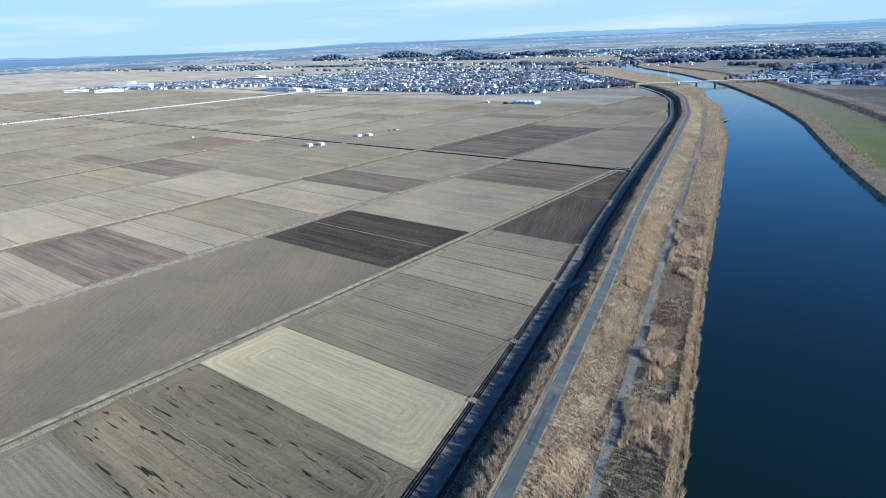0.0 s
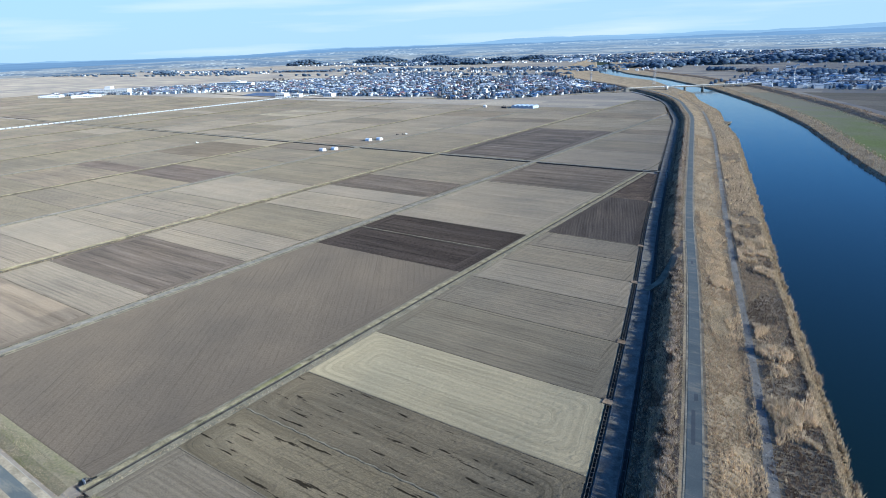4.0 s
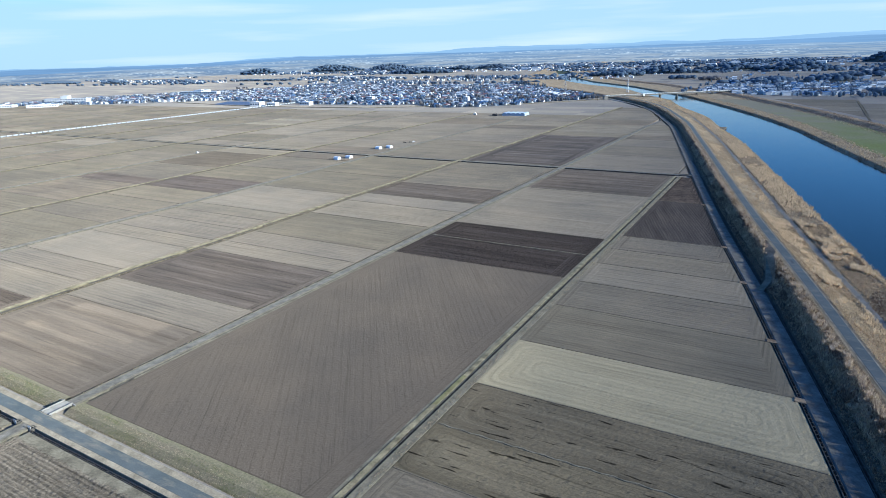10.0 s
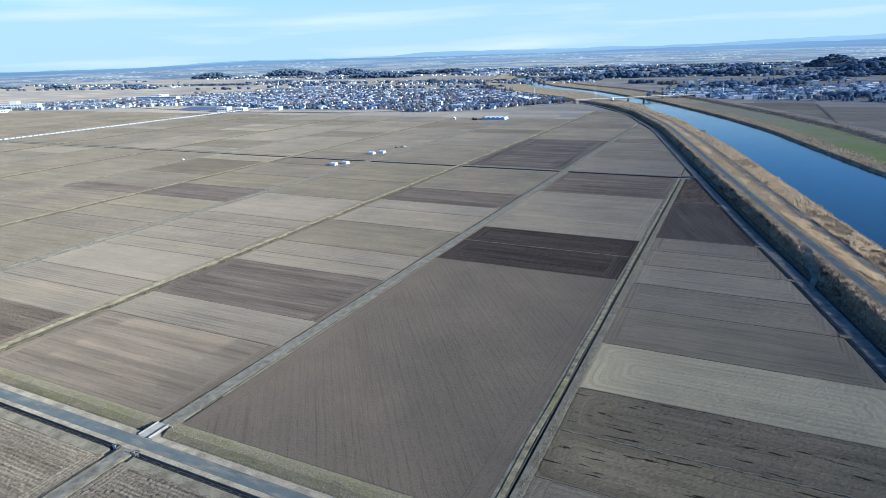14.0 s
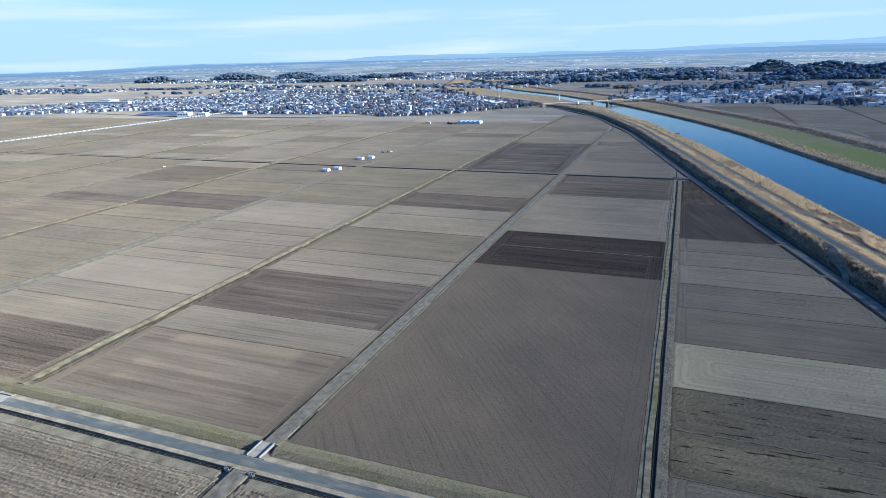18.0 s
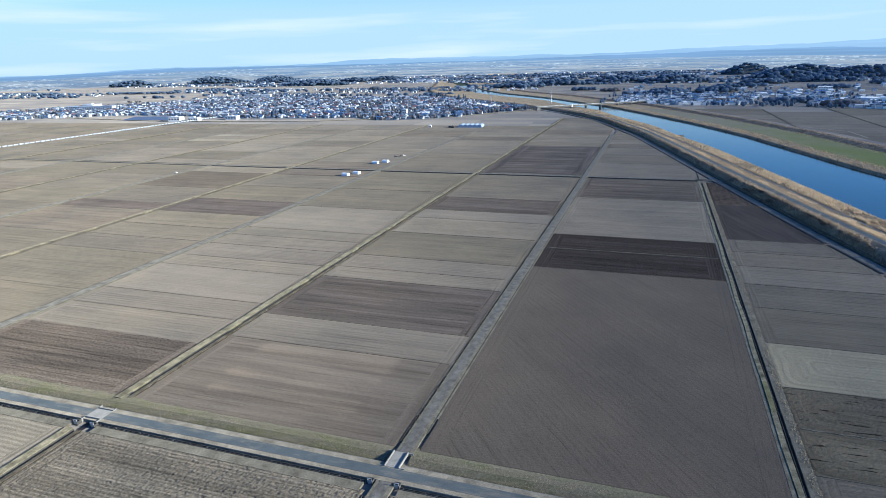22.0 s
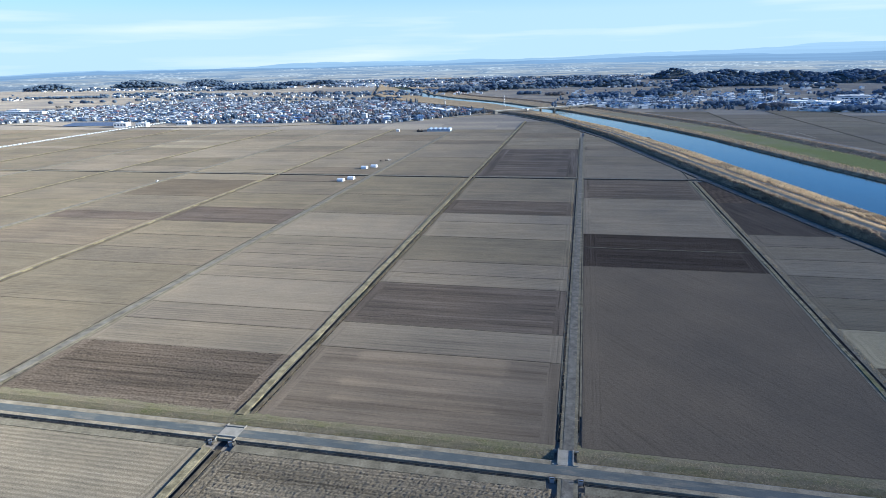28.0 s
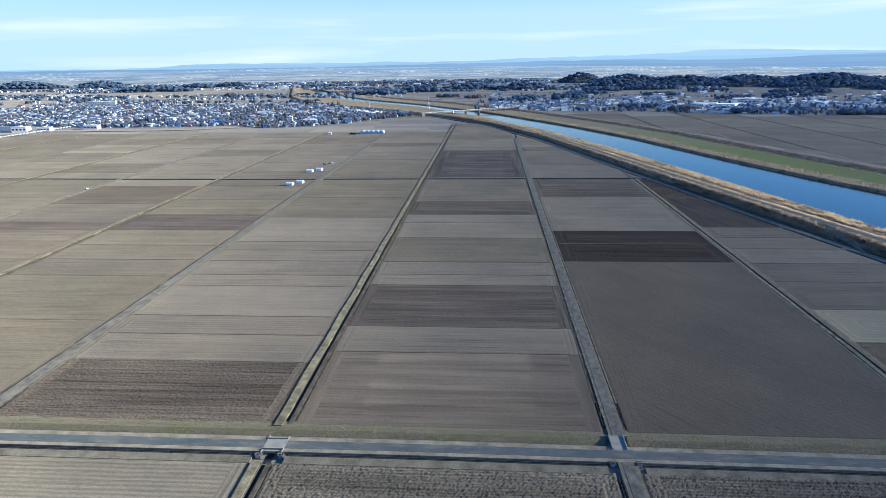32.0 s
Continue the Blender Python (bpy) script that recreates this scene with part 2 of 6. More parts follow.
SOILS = {
    "tan": field_soil("stubble_tan", (0.220, 0.190, 0.150), 0.10, comb=0.09, period=2.3),
    "light": field_soil("stubble_light", (0.246, 0.213, 0.167), 0.08, lines=0.15, comb=0.05, period=2.0),
    "pale": field_soil("stubble_pale", (0.273, 0.240, 0.182), 0.12, 1.3, lines=0.15, comb=0.20, period=1.9),
    "rings": field_soil("stubble_rings", (0.316, 0.278, 0.194), 0.10, 1.6, "rings", clods=0.28, lines=0.16, comb=0.075, period=2.6),
    "grey": field_soil("soil_grey", (0.190, 0.164, 0.127), 0.10, comb=0.10, period=1.9),
    "slate": field_soil("soil_slate", (0.174, 0.151, 0.115), 0.10, comb=0.08, period=1.7),
    "plum": field_soil("soil_plum", (0.133, 0.110, 0.094), 0.2, 2.2),
    "stubble": field_soil("stubble_tufted", (0.187, 0.163, 0.128), 0.25, 1.1, clods=0.6, grain_scale=2.0, comb=0.22, period=1.3),
    "mauve": field_soil("soil_mauve", (0.178, 0.150, 0.117), 0.15, 2.4, lines=0.25),
    "streaky": field_soil("soil_streaky", (0.160, 0.134, 0.108), 0.2, 3.6, lines=0.25, clods=0.25, pale=0.3),
    "brown": field_soil("soil_brown", (0.128, 0.107, 0.089), 0.28, 2.0, lines=0.4),
    "tufted": field_soil("soil_brown_tufted", (0.145, 0.119, 0.094), 0.3, 2.4, clods=0.6, grain_scale=1.7),
    "blots": field_soil("soil_blotted", (0.165, 0.140, 0.098), 0.2, 1.4, "rings", blots=0.85, clods=0.45),
    "dark": field_soil("soil_dark", (0.056, 0.046, 0.041), 0.3, 1.8, clods=0.6, lines=0.4, head=9.0, comb=0.2, period=1.5),
    "darkrow": field_soil("soil_dark_rows", (0.098, 0.078, 0.066), 0.25, 2.6, "slant", 50, clods=0.4, comb=0.45, period=2.9, head=3.0),
    "umber": field_soil("soil_umber", (0.080, 0.068, 0.059), 0.2, 1.4, "slant", -20, clods=0.45, comb=0.15, period=1.6, head=5.0),
    "orange": field_soil("soil_orange", (0.135, 0.113, 0.088), 0.1),
    "big": field_soil("soil_big", (0.128, 0.108, 0.088), 0.03, 1.0, "slant", -37, clods=0.36, lines=0.18, head=8.0, line_scale=2.3, comb=0.11, period=2.7, furrows=True),
    "dusk": field_soil("soil_dusk", (0.108, 0.093, 0.083), 0.3, 3.0, clods=0.4, pale=0.35, head=12.0),
    "straw": field_soil("straw_yellow", (0.222, 0.192, 0.148), 0.12, comb=0.06, period=2.4),
}


def plain_of_plots():
    """Farmland too far off to tell field from field: plots about 105 by 40 m, each of its own tone."""
    m, nt, b = material("farmland", 0.97)
    cell = nt.nodes.new("ShaderNodeVectorMath")
    cell.operation = "FLOOR"
    nt.links.new(position(nt, (1 / 105, 1 / 38, 0), -2), cell.inputs[0])
    wn_ = nt.nodes.new("ShaderNodeTexWhiteNoise")
    wn_.noise_dimensions = "2D"
    nt.links.new(cell.outputs[0], wn_.inputs["Vector"])
    c = ramp(nt, wn_.outputs["Value"], [(0, (0.19, 0.177, 0.167)), (0.3, (0.225, 0.205, 0.183)), (0.6, (0.255, 0.228, 0.197)), (0.85, (0.28, 0.247, 0.207)), (1, (0.31, 0.28, 0.235))])
    p = position(nt)
    c = mix(nt, 1.0, c, ramp(nt, noise_node(nt, p, 0.004, 4.0), [(0.3, (0.8, 0.8, 0.82)), (0.7, (1.12, 1.08, 1.0))]), "MULTIPLY")
    c = mix(nt, 1.0, c, ramp(nt, noise_node(nt, p, 0.5, 5.0, 0.7), [(0.3, (0.75,) * 3), (0.7, (1.2,) * 3)]), "MULTIPLY")
    nt.links.new(c, b.inputs["Base Color"])
    return m


def tinted(name, stops, rough=0.9, grain=0.25, scale=1.0, thin=0.4):
    """One surface whose loose pieces differ in tone; thin leaves and blades let light through."""
    m, nt, b = material(name, rough)
    g = nt.nodes.new("ShaderNodeNewGeometry")
    c = ramp(nt, g.outputs["Random Per Island"], stops)
    f = noise_node(nt, position(nt), scale, 4.0)
    c = mix(nt, 1.0, c, ramp(nt, f, [(0.3, (1 - grain,) * 3), (0.7, (1 + grain,) * 3)]), "MULTIPLY")
    nt.links.new(c, b.inputs["Base Color"])
    t, both = nt.nodes.new("ShaderNodeBsdfTranslucent"), nt.nodes.new("ShaderNodeMixShader")
    both.inputs["Fac"].default_value = thin
    nt.links.new(c, t.inputs["Color"])
    nt.links.new(b.outputs["BSDF"], both.inputs[1])
    nt.links.new(t.outputs["BSDF"], both.inputs[2])
    nt.links.new(both.outputs["Shader"], nt.nodes["Material Output"].inputs["Surface"])
    return m


M_GROUND = plain_of_plots()
M_DRYGRASS = patchy("dry_grass", (0.292, 0.226, 0.148), 0.35, 0.08, 1.2, relief=0.8)
M_BRUSH = patchy("brush_brown", (0.265, 0.192, 0.128), 0.4, 0.1, 1.0, relief=0.9)
def roadside_grass():
    m, nt, b = material("verge_grass", 0.95)
    p = position(nt)
    fine, moss = noise_node(nt, p, 1.4, 6.0, 0.7), noise_node(nt, position(nt, (0.5, 1.6, 1.0)), 0.09, 5.0, 0.7)
    c = ramp(nt, moss, [(0.36, (0.215, 0.184, 0.132)), (0.55, (0.185, 0.168, 0.105)), (0.68, (0.150, 0.152, 0.066))])
    c = mix(nt, 1.0, c, ramp(nt, fine, [(0.3, (0.55,) * 3), (0.7, (1.3,) * 3)]), "MULTIPLY")
    nt.links.new(c, b.inputs["Base Color"])
    bump(nt, b, fine, 0.8, 0.15)
    return m


M_VERGE = roadside_grass()
def meadow():
    m, nt, b = material("meadow_green", 0.95)
    p = position(nt)
    q = nt.nodes.new("ShaderNodeSeparateXYZ")
    nt.links.new(p, q.inputs["Vector"])
    dry = calc(nt, "ADD", calc(nt, "MULTIPLY", q.outputs["Y"], 0.0007), calc(nt, "MULTIPLY", noise_node(nt, p, 0.02, 5.0, 0.6), 0.6))
    c = ramp(nt, dry, [(0.74, (0.178, 0.195, 0.072)), (0.93, (0.215, 0.202, 0.118)), (1.0, (0.225, 0.200, 0.140))])
    c = mix(nt, 1.0, c, ramp(nt, noise_node(nt, p, 0.6, 6.0, 0.7), [(0.3, (0.7,) * 3), (0.7, (1.2,) * 3)]), "MULTIPLY")
    nt.links.new(c, b.inputs["Base Color"])
    return m


M_GREEN = meadow()
M_BANK = patchy("canal_bank", (0.235, 0.205, 0.132), 0.5, 0.25, 1.6, relief=0.9)
def worn_asphalt():
    m, nt, b = material("asphalt", 0.85)
    p = position(nt)
    fine, stain, dust = noise_node(nt, p, 3.0, 5.0, 0.65), noise_node(nt, p, 0.12, 5.0), noise_node(nt, position(nt, (0.25, 1.0, 1.0)), 0.35, 5.0, 0.7)
    c = ramp(nt, stain, [(0.3, (0.084, 0.099, 0.102)), (0.7, (0.118, 0.132, 0.133))])
    c = mix(nt, ramp(nt, dust, [(0.50, (0, 0, 0)), (0.66, (0.75,) * 3)]), c, (0.215, 0.195, 0.16))
    c = mix(nt, 1.0, c, ramp(nt, fine, [(0.25, (0.82,) * 3), (0.75, (1.12,) * 3)]), "MULTIPLY")
    nt.links.new(c, b.inputs["Base Color"])
    bump(nt, b, fine, 0.3, 0.05)
    return m


M_ASPHALT = worn_asphalt()
M_PATCH = patchy("asphalt_patch", (0.07, 0.078, 0.085), 0.12, 0.4, 3.0, rough=0.8)
M_GRAVEL = patchy("gravel", (0.25, 0.245, 0.235), 0.25, 0.15, 2.4)
M_LANE = patchy("lane_gravel", (0.162, 0.150, 0.129), 0.38, 0.25, 1.6)
M_DIKE = patchy("dike_earth", (0.155, 0.132, 0.098), 0.35, 0.3, 1.5)
# dark scrubby edges; also the shade painted along the levee foot
M_SCRUB_AND_SHADE = patchy("scrubby_edge", (0.12, 0.10, 0.07), 0.45, 0.2, 1.2, relief=0.8)
M_WOODFLOOR = patchy("wood_floor", (0.11, 0.12, 0.12), 0.35, 0.02, 0.2)
M_TOWNPLOTS = patchy("town_plots", (0.165, 0.165, 0.160), 0.5, 0.03, 0.15)
M_SHOULDER = patchy("ditch_shoulder", (0.185, 0.165, 0.122), 0.35, 0.2, 1.6)
M_MOSS = patchy("mossy_grass", (0.20, 0.185, 0.095), 0.3, 0.2, 1.5)
M_PATH = patchy("stony_path", (0.225, 0.208, 0.180), 0.3, 0.2, 2.0)
M_SAND = patchy("sandy_verge", (0.290, 0.250, 0.185), 0.35, 0.2, 2.0)
M_DITCHWALL = patchy("weathered_concrete", (0.105, 0.096, 0.083), 0.35, 0.4, 3.0)
M_CONCRETE = patchy("concrete", (0.30, 0.282, 0.245), 0.18, 0.4, 3.0, rough=0.8)
M_MUD = patchy("ditch_mud", (0.035, 0.032, 0.029), 0.3, 0.3, 2.0, rough=0.5)
M_BED = patchy("river_bed", (0.05, 0.06, 0.04), 0.2, 0.05, 1.0)
M_REED = tinted("reed", [(0, (0.45, 0.345, 0.225)), (0.5, (0.62, 0.49, 0.33)), (1, (0.75, 0.62, 0.445))], scale=0.25, thin=0.55)
M_SCRUB = tinted("scrub", [(0, (0.21, 0.140, 0.092)), (0.5, (0.41, 0.300, 0.198)), (1, (0.61, 0.485, 0.340))], scale=0.25, thin=0.55)
M_PALEGRASS = tinted("pale_grass", [(0, (0.31, 0.238, 0.150)), (1, (0.59, 0.48, 0.330))], scale=0.25)
M_BURNT = tinted("burnt_reed", [(0, (0.085, 0.058, 0.044)), (0.6, (0.205, 0.142, 0.098)), (1, (0.36, 0.270, 0.180))], scale=0.3, thin=0.35)
M_TWIGS = tinted("shrub_twigs", [(0, (0.27, 0.200, 0.142)), (0.5, (0.47, 0.372, 0.275)), (1, (0.67, 0.56, 0.435))], scale=0.2, thin=0.6)
M_STONE = tinted("path_stones", [(0, (0.11, 0.105, 0.095)), (1, (0.30, 0.285, 0.26))], scale=0.5, thin=0.0)
M_GREENTUFT = tinted("green_tuft", [(0, (0.08, 0.09, 0.035)), (1, (0.22, 0.21, 0.08))], scale=0.3)
# slate blue rather than leaf green: distance haze is mixed into the foliage colour
M_HAZY_CONIFER = tinted("conifer", [(0, (0.115, 0.170, 0.245)), (0.6, (0.150, 0.215, 0.305)), (1, (0.190, 0.255, 0.335))], scale=0.05, thin=0.45, grain=0.2)
M_BARE = tinted("bare_twigs", [(0, (0.14, 0.145, 0.16)), (1, (0.24, 0.225, 0.225))], scale=0.05, thin=0.25)
M_BARK = patchy("bark", (0.12, 0.09, 0.07), 0.25, 0.5, 3.0)
M_GLASS = patchy("window_glass", (0.05, 0.07, 0.10), 0.2, 0.5, 2.0, rough=0.12, relief=0)
M_WHITE = patchy("white_paint", (0.78, 0.78, 0.76), 0.06, 0.2, 2.0, rough=0.6, relief=0)
M_FENCE = patchy("fence_slats", (0.46, 0.50, 0.53), 0.1, 0.2, 2.0, rough=0.6, relief=0)
M_VINYL = patchy("greenhouse_vinyl", (0.82, 0.84, 0.85), 0.05, 0.3, 2.0, rough=0.35, relief=0.1)
M_HOUSEGLASS = patchy("greenhouse_film", (0.38, 0.46, 0.54), 0.12, 0.3, 1.0, rough=0.3, relief=0.1)
M_STEEL = patchy("galvanised_steel", (0.45, 0.47, 0.50), 0.1, 0.5, 3.0, rough=0.5, metal=0.6, relief=0)
M_PANEL = patchy("solar_panel", (0.16, 0.21, 0.29), 0.15, 0.2, 1.0, rough=0.15, relief=0)
M_RUST = patchy("dark_machine", (0.10, 0.09, 0.085), 0.3, 0.5, 2.0)


def water_material():
    m, nt, b = material("river_water", 0.07)
    b.inputs["Base Color"].default_value = (0.004, 0.012, 0.009, 1)
    b.inputs["Specular IOR Level"].default_value = 0.5
    b.inputs["IOR"].default_value = 1.33
    p = position(nt)
    n1 = noise_node(nt, p, 0.9, 4.0, 0.6)
    bump(nt, b, n1, 0.2, 0.2)
    big = noise_node(nt, p, 0.012, 3.0)
    nt.links.new(ramp(nt, big, [(0.35, (0.04,) * 3), (0.7, (0.10,) * 3)]), b.inputs["Roughness"])
    return m


M_WATER = water_material()


# ---- building helpers ----
def mesh(name, verts, faces, mats, face_mats=None, smooth=False):
    me = bpy.data.meshes.new(name)
    me.from_pydata([tuple(v) for v in verts], [], faces)
    for m in mats if isinstance(mats, (list, tuple)) else [mats]:
        me.materials.append(m)
    if face_mats is not None:
        me.polygons.foreach_set("material_index", face_mats)
    if smooth:
        me.polygons.foreach_set("use_smooth", [True] * len(me.polygons))
    me.update()
    return me


def setting(name, verts, faces, mats, label, category, face_mats=None, smooth=False):
    return tagged(new(name, mesh(name, verts, faces, mats, face_mats, smooth)), label, category, kind="structure")


def box_data(x0, y0, z0, x1, y1, z1):
    v = [(x0, y0, z0), (x1, y0, z0), (x1, y1, z0), (x0, y1, z0), (x0, y0, z1), (x1, y0, z1), (x1, y1, z1), (x0, y1, z1)]
    f = [(0, 3, 2, 1), (4, 5, 6, 7), (0, 1, 5, 4), (1, 2, 6, 5), (2, 3, 7, 6), (3, 0, 4, 7)]
    return v, f


def join_data(parts):
    verts, faces = [], []
    for v, f in parts:
        n = len(verts)
        verts += v
        faces += [tuple(i + n for i in q) for q in f]
    return verts, faces


def np_mesh(name, verts, tris, mat, smooth=False):
    """A mesh of triangles from arrays."""
    me = bpy.data.meshes.new(name)
    verts, tris = np.asarray(verts, np.float32), np.asarray(tris, np.int32)
    me.vertices.add(len(verts))
    me.vertices.foreach_set("co", verts.ravel())
    me.loops.add(tris.size)
    me.loops.foreach_set("vertex_index", tris.ravel())
    me.polygons.add(len(tris))
    me.polygons.foreach_set("loop_start", np.arange(0, tris.size, 3, dtype=np.int32))
    me.materials.append(mat)
    if smooth:
        me.polygons.foreach_set("use_smooth", np.ones(len(tris), bool))
    me.update(calc_edges=True)
    return me


def stuff(name, me, label, category):
    return tagged(new(name, me), label, category, kind="stuff")


def thing(name, label, category, group="", at=(0, 0, 0)):
    ob = tagged(new(name), label, category, group)
    ob.matrix_world = Matrix.Translation(at)
    return ob


def part(name, data, mat, parent, label="", place=None):
    """A mesh as a part of a thing; data: (verts, faces) or a mesh."""
    me = data if isinstance(data, bpy.types.Mesh) else mesh(name, *data, mat)
    ob = new(name, me)
    ob.parent = parent
    if place is not None:
        ob.matrix_local = place
    return tagged(ob, label)


def icosphere(level):
    bm = bmesh.new()
    bmesh.ops.create_icosphere(bm, subdivisions=level, radius=1.0)
    v = np.array([p.co[:] for p in bm.verts])
    f = np.array([[p.index for p in q.verts] for q in bm.faces])
    bm.free()
    return v, f


ICO = {1: icosphere(1), 2: icosphere(2)}


def ribbon(path, half, z, thick=0.12):
    """A slab that follows a line in plan: path of (x, y), half its width left and right."""
    p = np.array(path, float)
    d = np.gradient(p, axis=0)
    d /= np.linalg.norm(d, axis=1)[:, None]
    nrm = np.stack([d[:, 1], -d[:, 0]], 1)
    zz = np.broadcast_to(z, len(p))
    verts, faces = [], []
    lo, hi = half if isinstance(half, tuple) else (-half, half)
    for (x, y), (nx, ny), h in zip(p, nrm, zz):
        verts += [(x + nx * lo, y + ny * lo, h - thick), (x + nx * lo, y + ny * lo, h), (x + nx * hi, y + ny * hi, h), (x + nx * hi, y + ny * hi, h - thick)]
    for i in range(len(p) - 1):
        a, b = 4 * i, 4 * i + 4
        faces += [(a, a + 1, b + 1, b), (a + 1, a + 2, b + 2, b + 1), (a + 2, a + 3, b + 3, b + 2)]
    n = 4 * len(p) - 4
    faces += [(0, 3, 2, 1), (n, n + 1, n + 2, n + 3)]
    return verts, faces


# ---- the river, its levee and the ground ----
def curve_of_y(points, blur=70.0):
    ys = np.arange(-1400.0, 3400.0, 10.0)
    p = np.array(points, float)
    x = np.interp(ys, p[:, 1], p[:, 0])
    lo = p[0, 0] + (ys - p[0, 1]) * (p[1, 0] - p[0, 0]) / (p[1, 1] - p[0, 1])
    hi = p[-1, 0] + (ys - p[-1, 1]) * (p[-1, 0] - p[-2, 0]) / (p[-1, 1] - p[-2, 1])
    x = np.where(ys < p[0, 1], lo, np.where(ys > p[-1, 1], hi, x))
    n = int(blur / 10)
    k = np.hanning(2 * n + 3)[1:-1]
    k /= k.sum()
    x = np.convolve(np.pad(x, n, mode="reflect", reflect_type="odd"), k, mode="valid")
    return lambda y: np.interp(y, ys, x)


LEVEE = curve_of_y([(300, -200), (236.8, 83), (204.5, 213), (181.6, 296), (144, 449), (103, 619), (57, 808), (42, 850), (-8, 1000), (-60, 1111), (-120, 1205), (-165, 1262), (-260, 1390), (-390, 1540), (-520, 1700), (-640, 1900), (-740, 2130), (-820, 2400)])
SHORE = curve_of_y([(334, -200), (266.3, 114), (247.3, 192), (233.7, 248), (214, 336), (196, 415), (177, 497), (136, 674), (100, 790), (65, 925), (0, 1080), (-45, 1223), (-110, 1340), (-223, 1570), (-371, 1740), (-520, 1960), (-600, 2163), (-672, 2330), (-800, 2650)], 40)
FAR_SHORE = curve_of_y([(470, -200), (345, 270), (307, 380), (282, 450), (250, 555), (206, 719), (185, 800), (128, 960), (80, 1075), (25, 1200), (-25, 1310), (-110, 1460), (-225, 1660), (-418, 1920), (-560, 2180), (-640, 2400), (-740, 2650)], 40)


def stretch_of(curve, y):
    return np.sqrt(1 + ((curve(y + 8) - curve(y - 8)) / 16.0) ** 2)


LEVEE_TOP, GROUND_Z, WATER_Z = 4.8, -0.8, -1.6


def cross_section(y):
    lx, k, wl, wr = LEVEE(y), stretch_of(LEVEE, y), SHORE(y), FAR_SHORE(y)
    kr = stretch_of(FAR_SHORE, y)
    room = max(wl - lx, 24 * k)
    cols = [(-4900, GROUND_Z), (-3600, GROUND_Z), (-2400, GROUND_Z), (min(-600, lx - 300), GROUND_Z), (lx - 60 * k, GROUND_Z)]
    for off, z in ((-27, GROUND_Z), (-22.8, GROUND_Z), (-22.4, 0.1), (-17.0, 0.15), (-16.6, GROUND_Z), (-15.6, GROUND_Z), (-15.2, 0.0), (-11.6, 0.5), (-7.4, 3.75), (-3.4, LEVEE_TOP), (3.4, LEVEE_TOP)):
        cols.append((lx + off * k, z))
    cols += [(lx + 0.40 * room, 1.1), (lx + 0.55 * room, 0.9), (lx + room - 2.5, 0.5), (lx + room, WATER_Z - 0.1), (lx + room + 5, -3.2)]
    wr = max(wr, lx + room + 25)
    for off, z in ((-5, -3.2), (0, WATER_Z - 0.1), (3.5, 0.7), (22, 0.8), (80, 0.4), (90, 3.2), (97, 3.3), (108, 0.2), (160, GROUND_Z + 0.4)):
        cols.append((wr + off * kr, z))
    cols += [(wr + 500, GROUND_Z + 0.5), (wr + 1500, GROUND_Z), (4900, GROUND_Z)]
    return cols


GROUND_MATS = [M_GROUND, M_MUD, M_GRAVEL, M_BRUSH, M_DRYGRASS, M_BED, M_GREEN, M_SCRUB_AND_SHADE]
# 7 at the levee foot: a dark strip standing in for the levee's shade
COL_MATS = [0, 0, 0, 0, 0, 0, 2, 2, 2, 1, 7, 7, 3, 3, 4, 4, 4, 4, 4, 5, 5, 5, 4, 4, 6, 3, 3, 3, 0, 0, 0, 0, 0]
stations = [-1200, -600, -200] + list(np.arange(-60, 1400, 12.0)) + list(np.arange(1400, 2500, 40.0)) + [2700, 3300, 4900]
rows_g = [cross_section(min(y, 3300)) for y in stations]
W = len(rows_g[0])
verts = [(x, y, z) for y, r in zip(stations, rows_g) for x, z in r]
faces = [(i * W + j, i * W + j + 1, (i + 1) * W + j + 1, (i + 1) * W + j) for i in range(len(stations) - 1) for j in range(W - 1)]
FAR_MATS = [{1: 4, 2: 4, 7: 4, 6: 4}.get(k, k) for k in COL_MATS]
fm = [(COL_MATS if stations[i] < 1230 else FAR_MATS)[j] for i in range(len(stations) - 1) for j in range(W - 1)]
setting("ground", verts, faces, GROUND_MATS, "flat winter farmland with a grassed river levee", "ground", fm)

ys = [-1000, -500] + list(np.arange(-200, 2600, 20.0))
verts, faces = [], []
for y in ys:
    verts += [(SHORE(y) - 3, y, WATER_Z), (max(FAR_SHORE(y), SHORE(y) + 20) + 3, y, WATER_Z)]
faces = [(2 * i, 2 * i + 1, 2 * i + 3, 2 * i + 2) for i in range(len(ys) - 1)]
setting("water", verts, faces, M_WATER, "calm deep blue river between reed banks", "river")



# ---- roads on and beside the levee ----
def along_levee(y0, y1, off, step=8.0):
    """A line in plan that runs beside the levee road, off metres to its right."""
    return [(float(LEVEE(y) + off * stretch_of(LEVEE, y)), float(y)) for y in np.arange(y0, y1 + 0.1, step)]


setting("levee_road", *ribbon(along_levee(-160, 1250, 0.1), 1.85, LEVEE_TOP + 0.12), M_ASPHALT, "narrow grey asphalt road along the levee crest", "road")
for side in (-2.05, 2.25):
    setting("road_verge", *ribbon(along_levee(-160, 1250, side), 0.26, LEVEE_TOP + 0.07), M_SAND, "pale sandy verge beside the levee road", "verge")
for y0, y1, off in ((96, 112, -0.2), (117, 121, 0.5), (233, 237, 0.2)):
    setting("road_patch", *ribbon(along_levee(y0, y1, off, 2.0), 0.5, LEVEE_TOP + 0.13), M_PATCH, "darker asphalt repair in the levee road", "road")
setting("levee_lane", *ribbon(along_levee(-160, 1180, -19.7), 2.65, 0.24), M_LANE, "rough blue-grey gravel lane at the foot of the levee", "road")
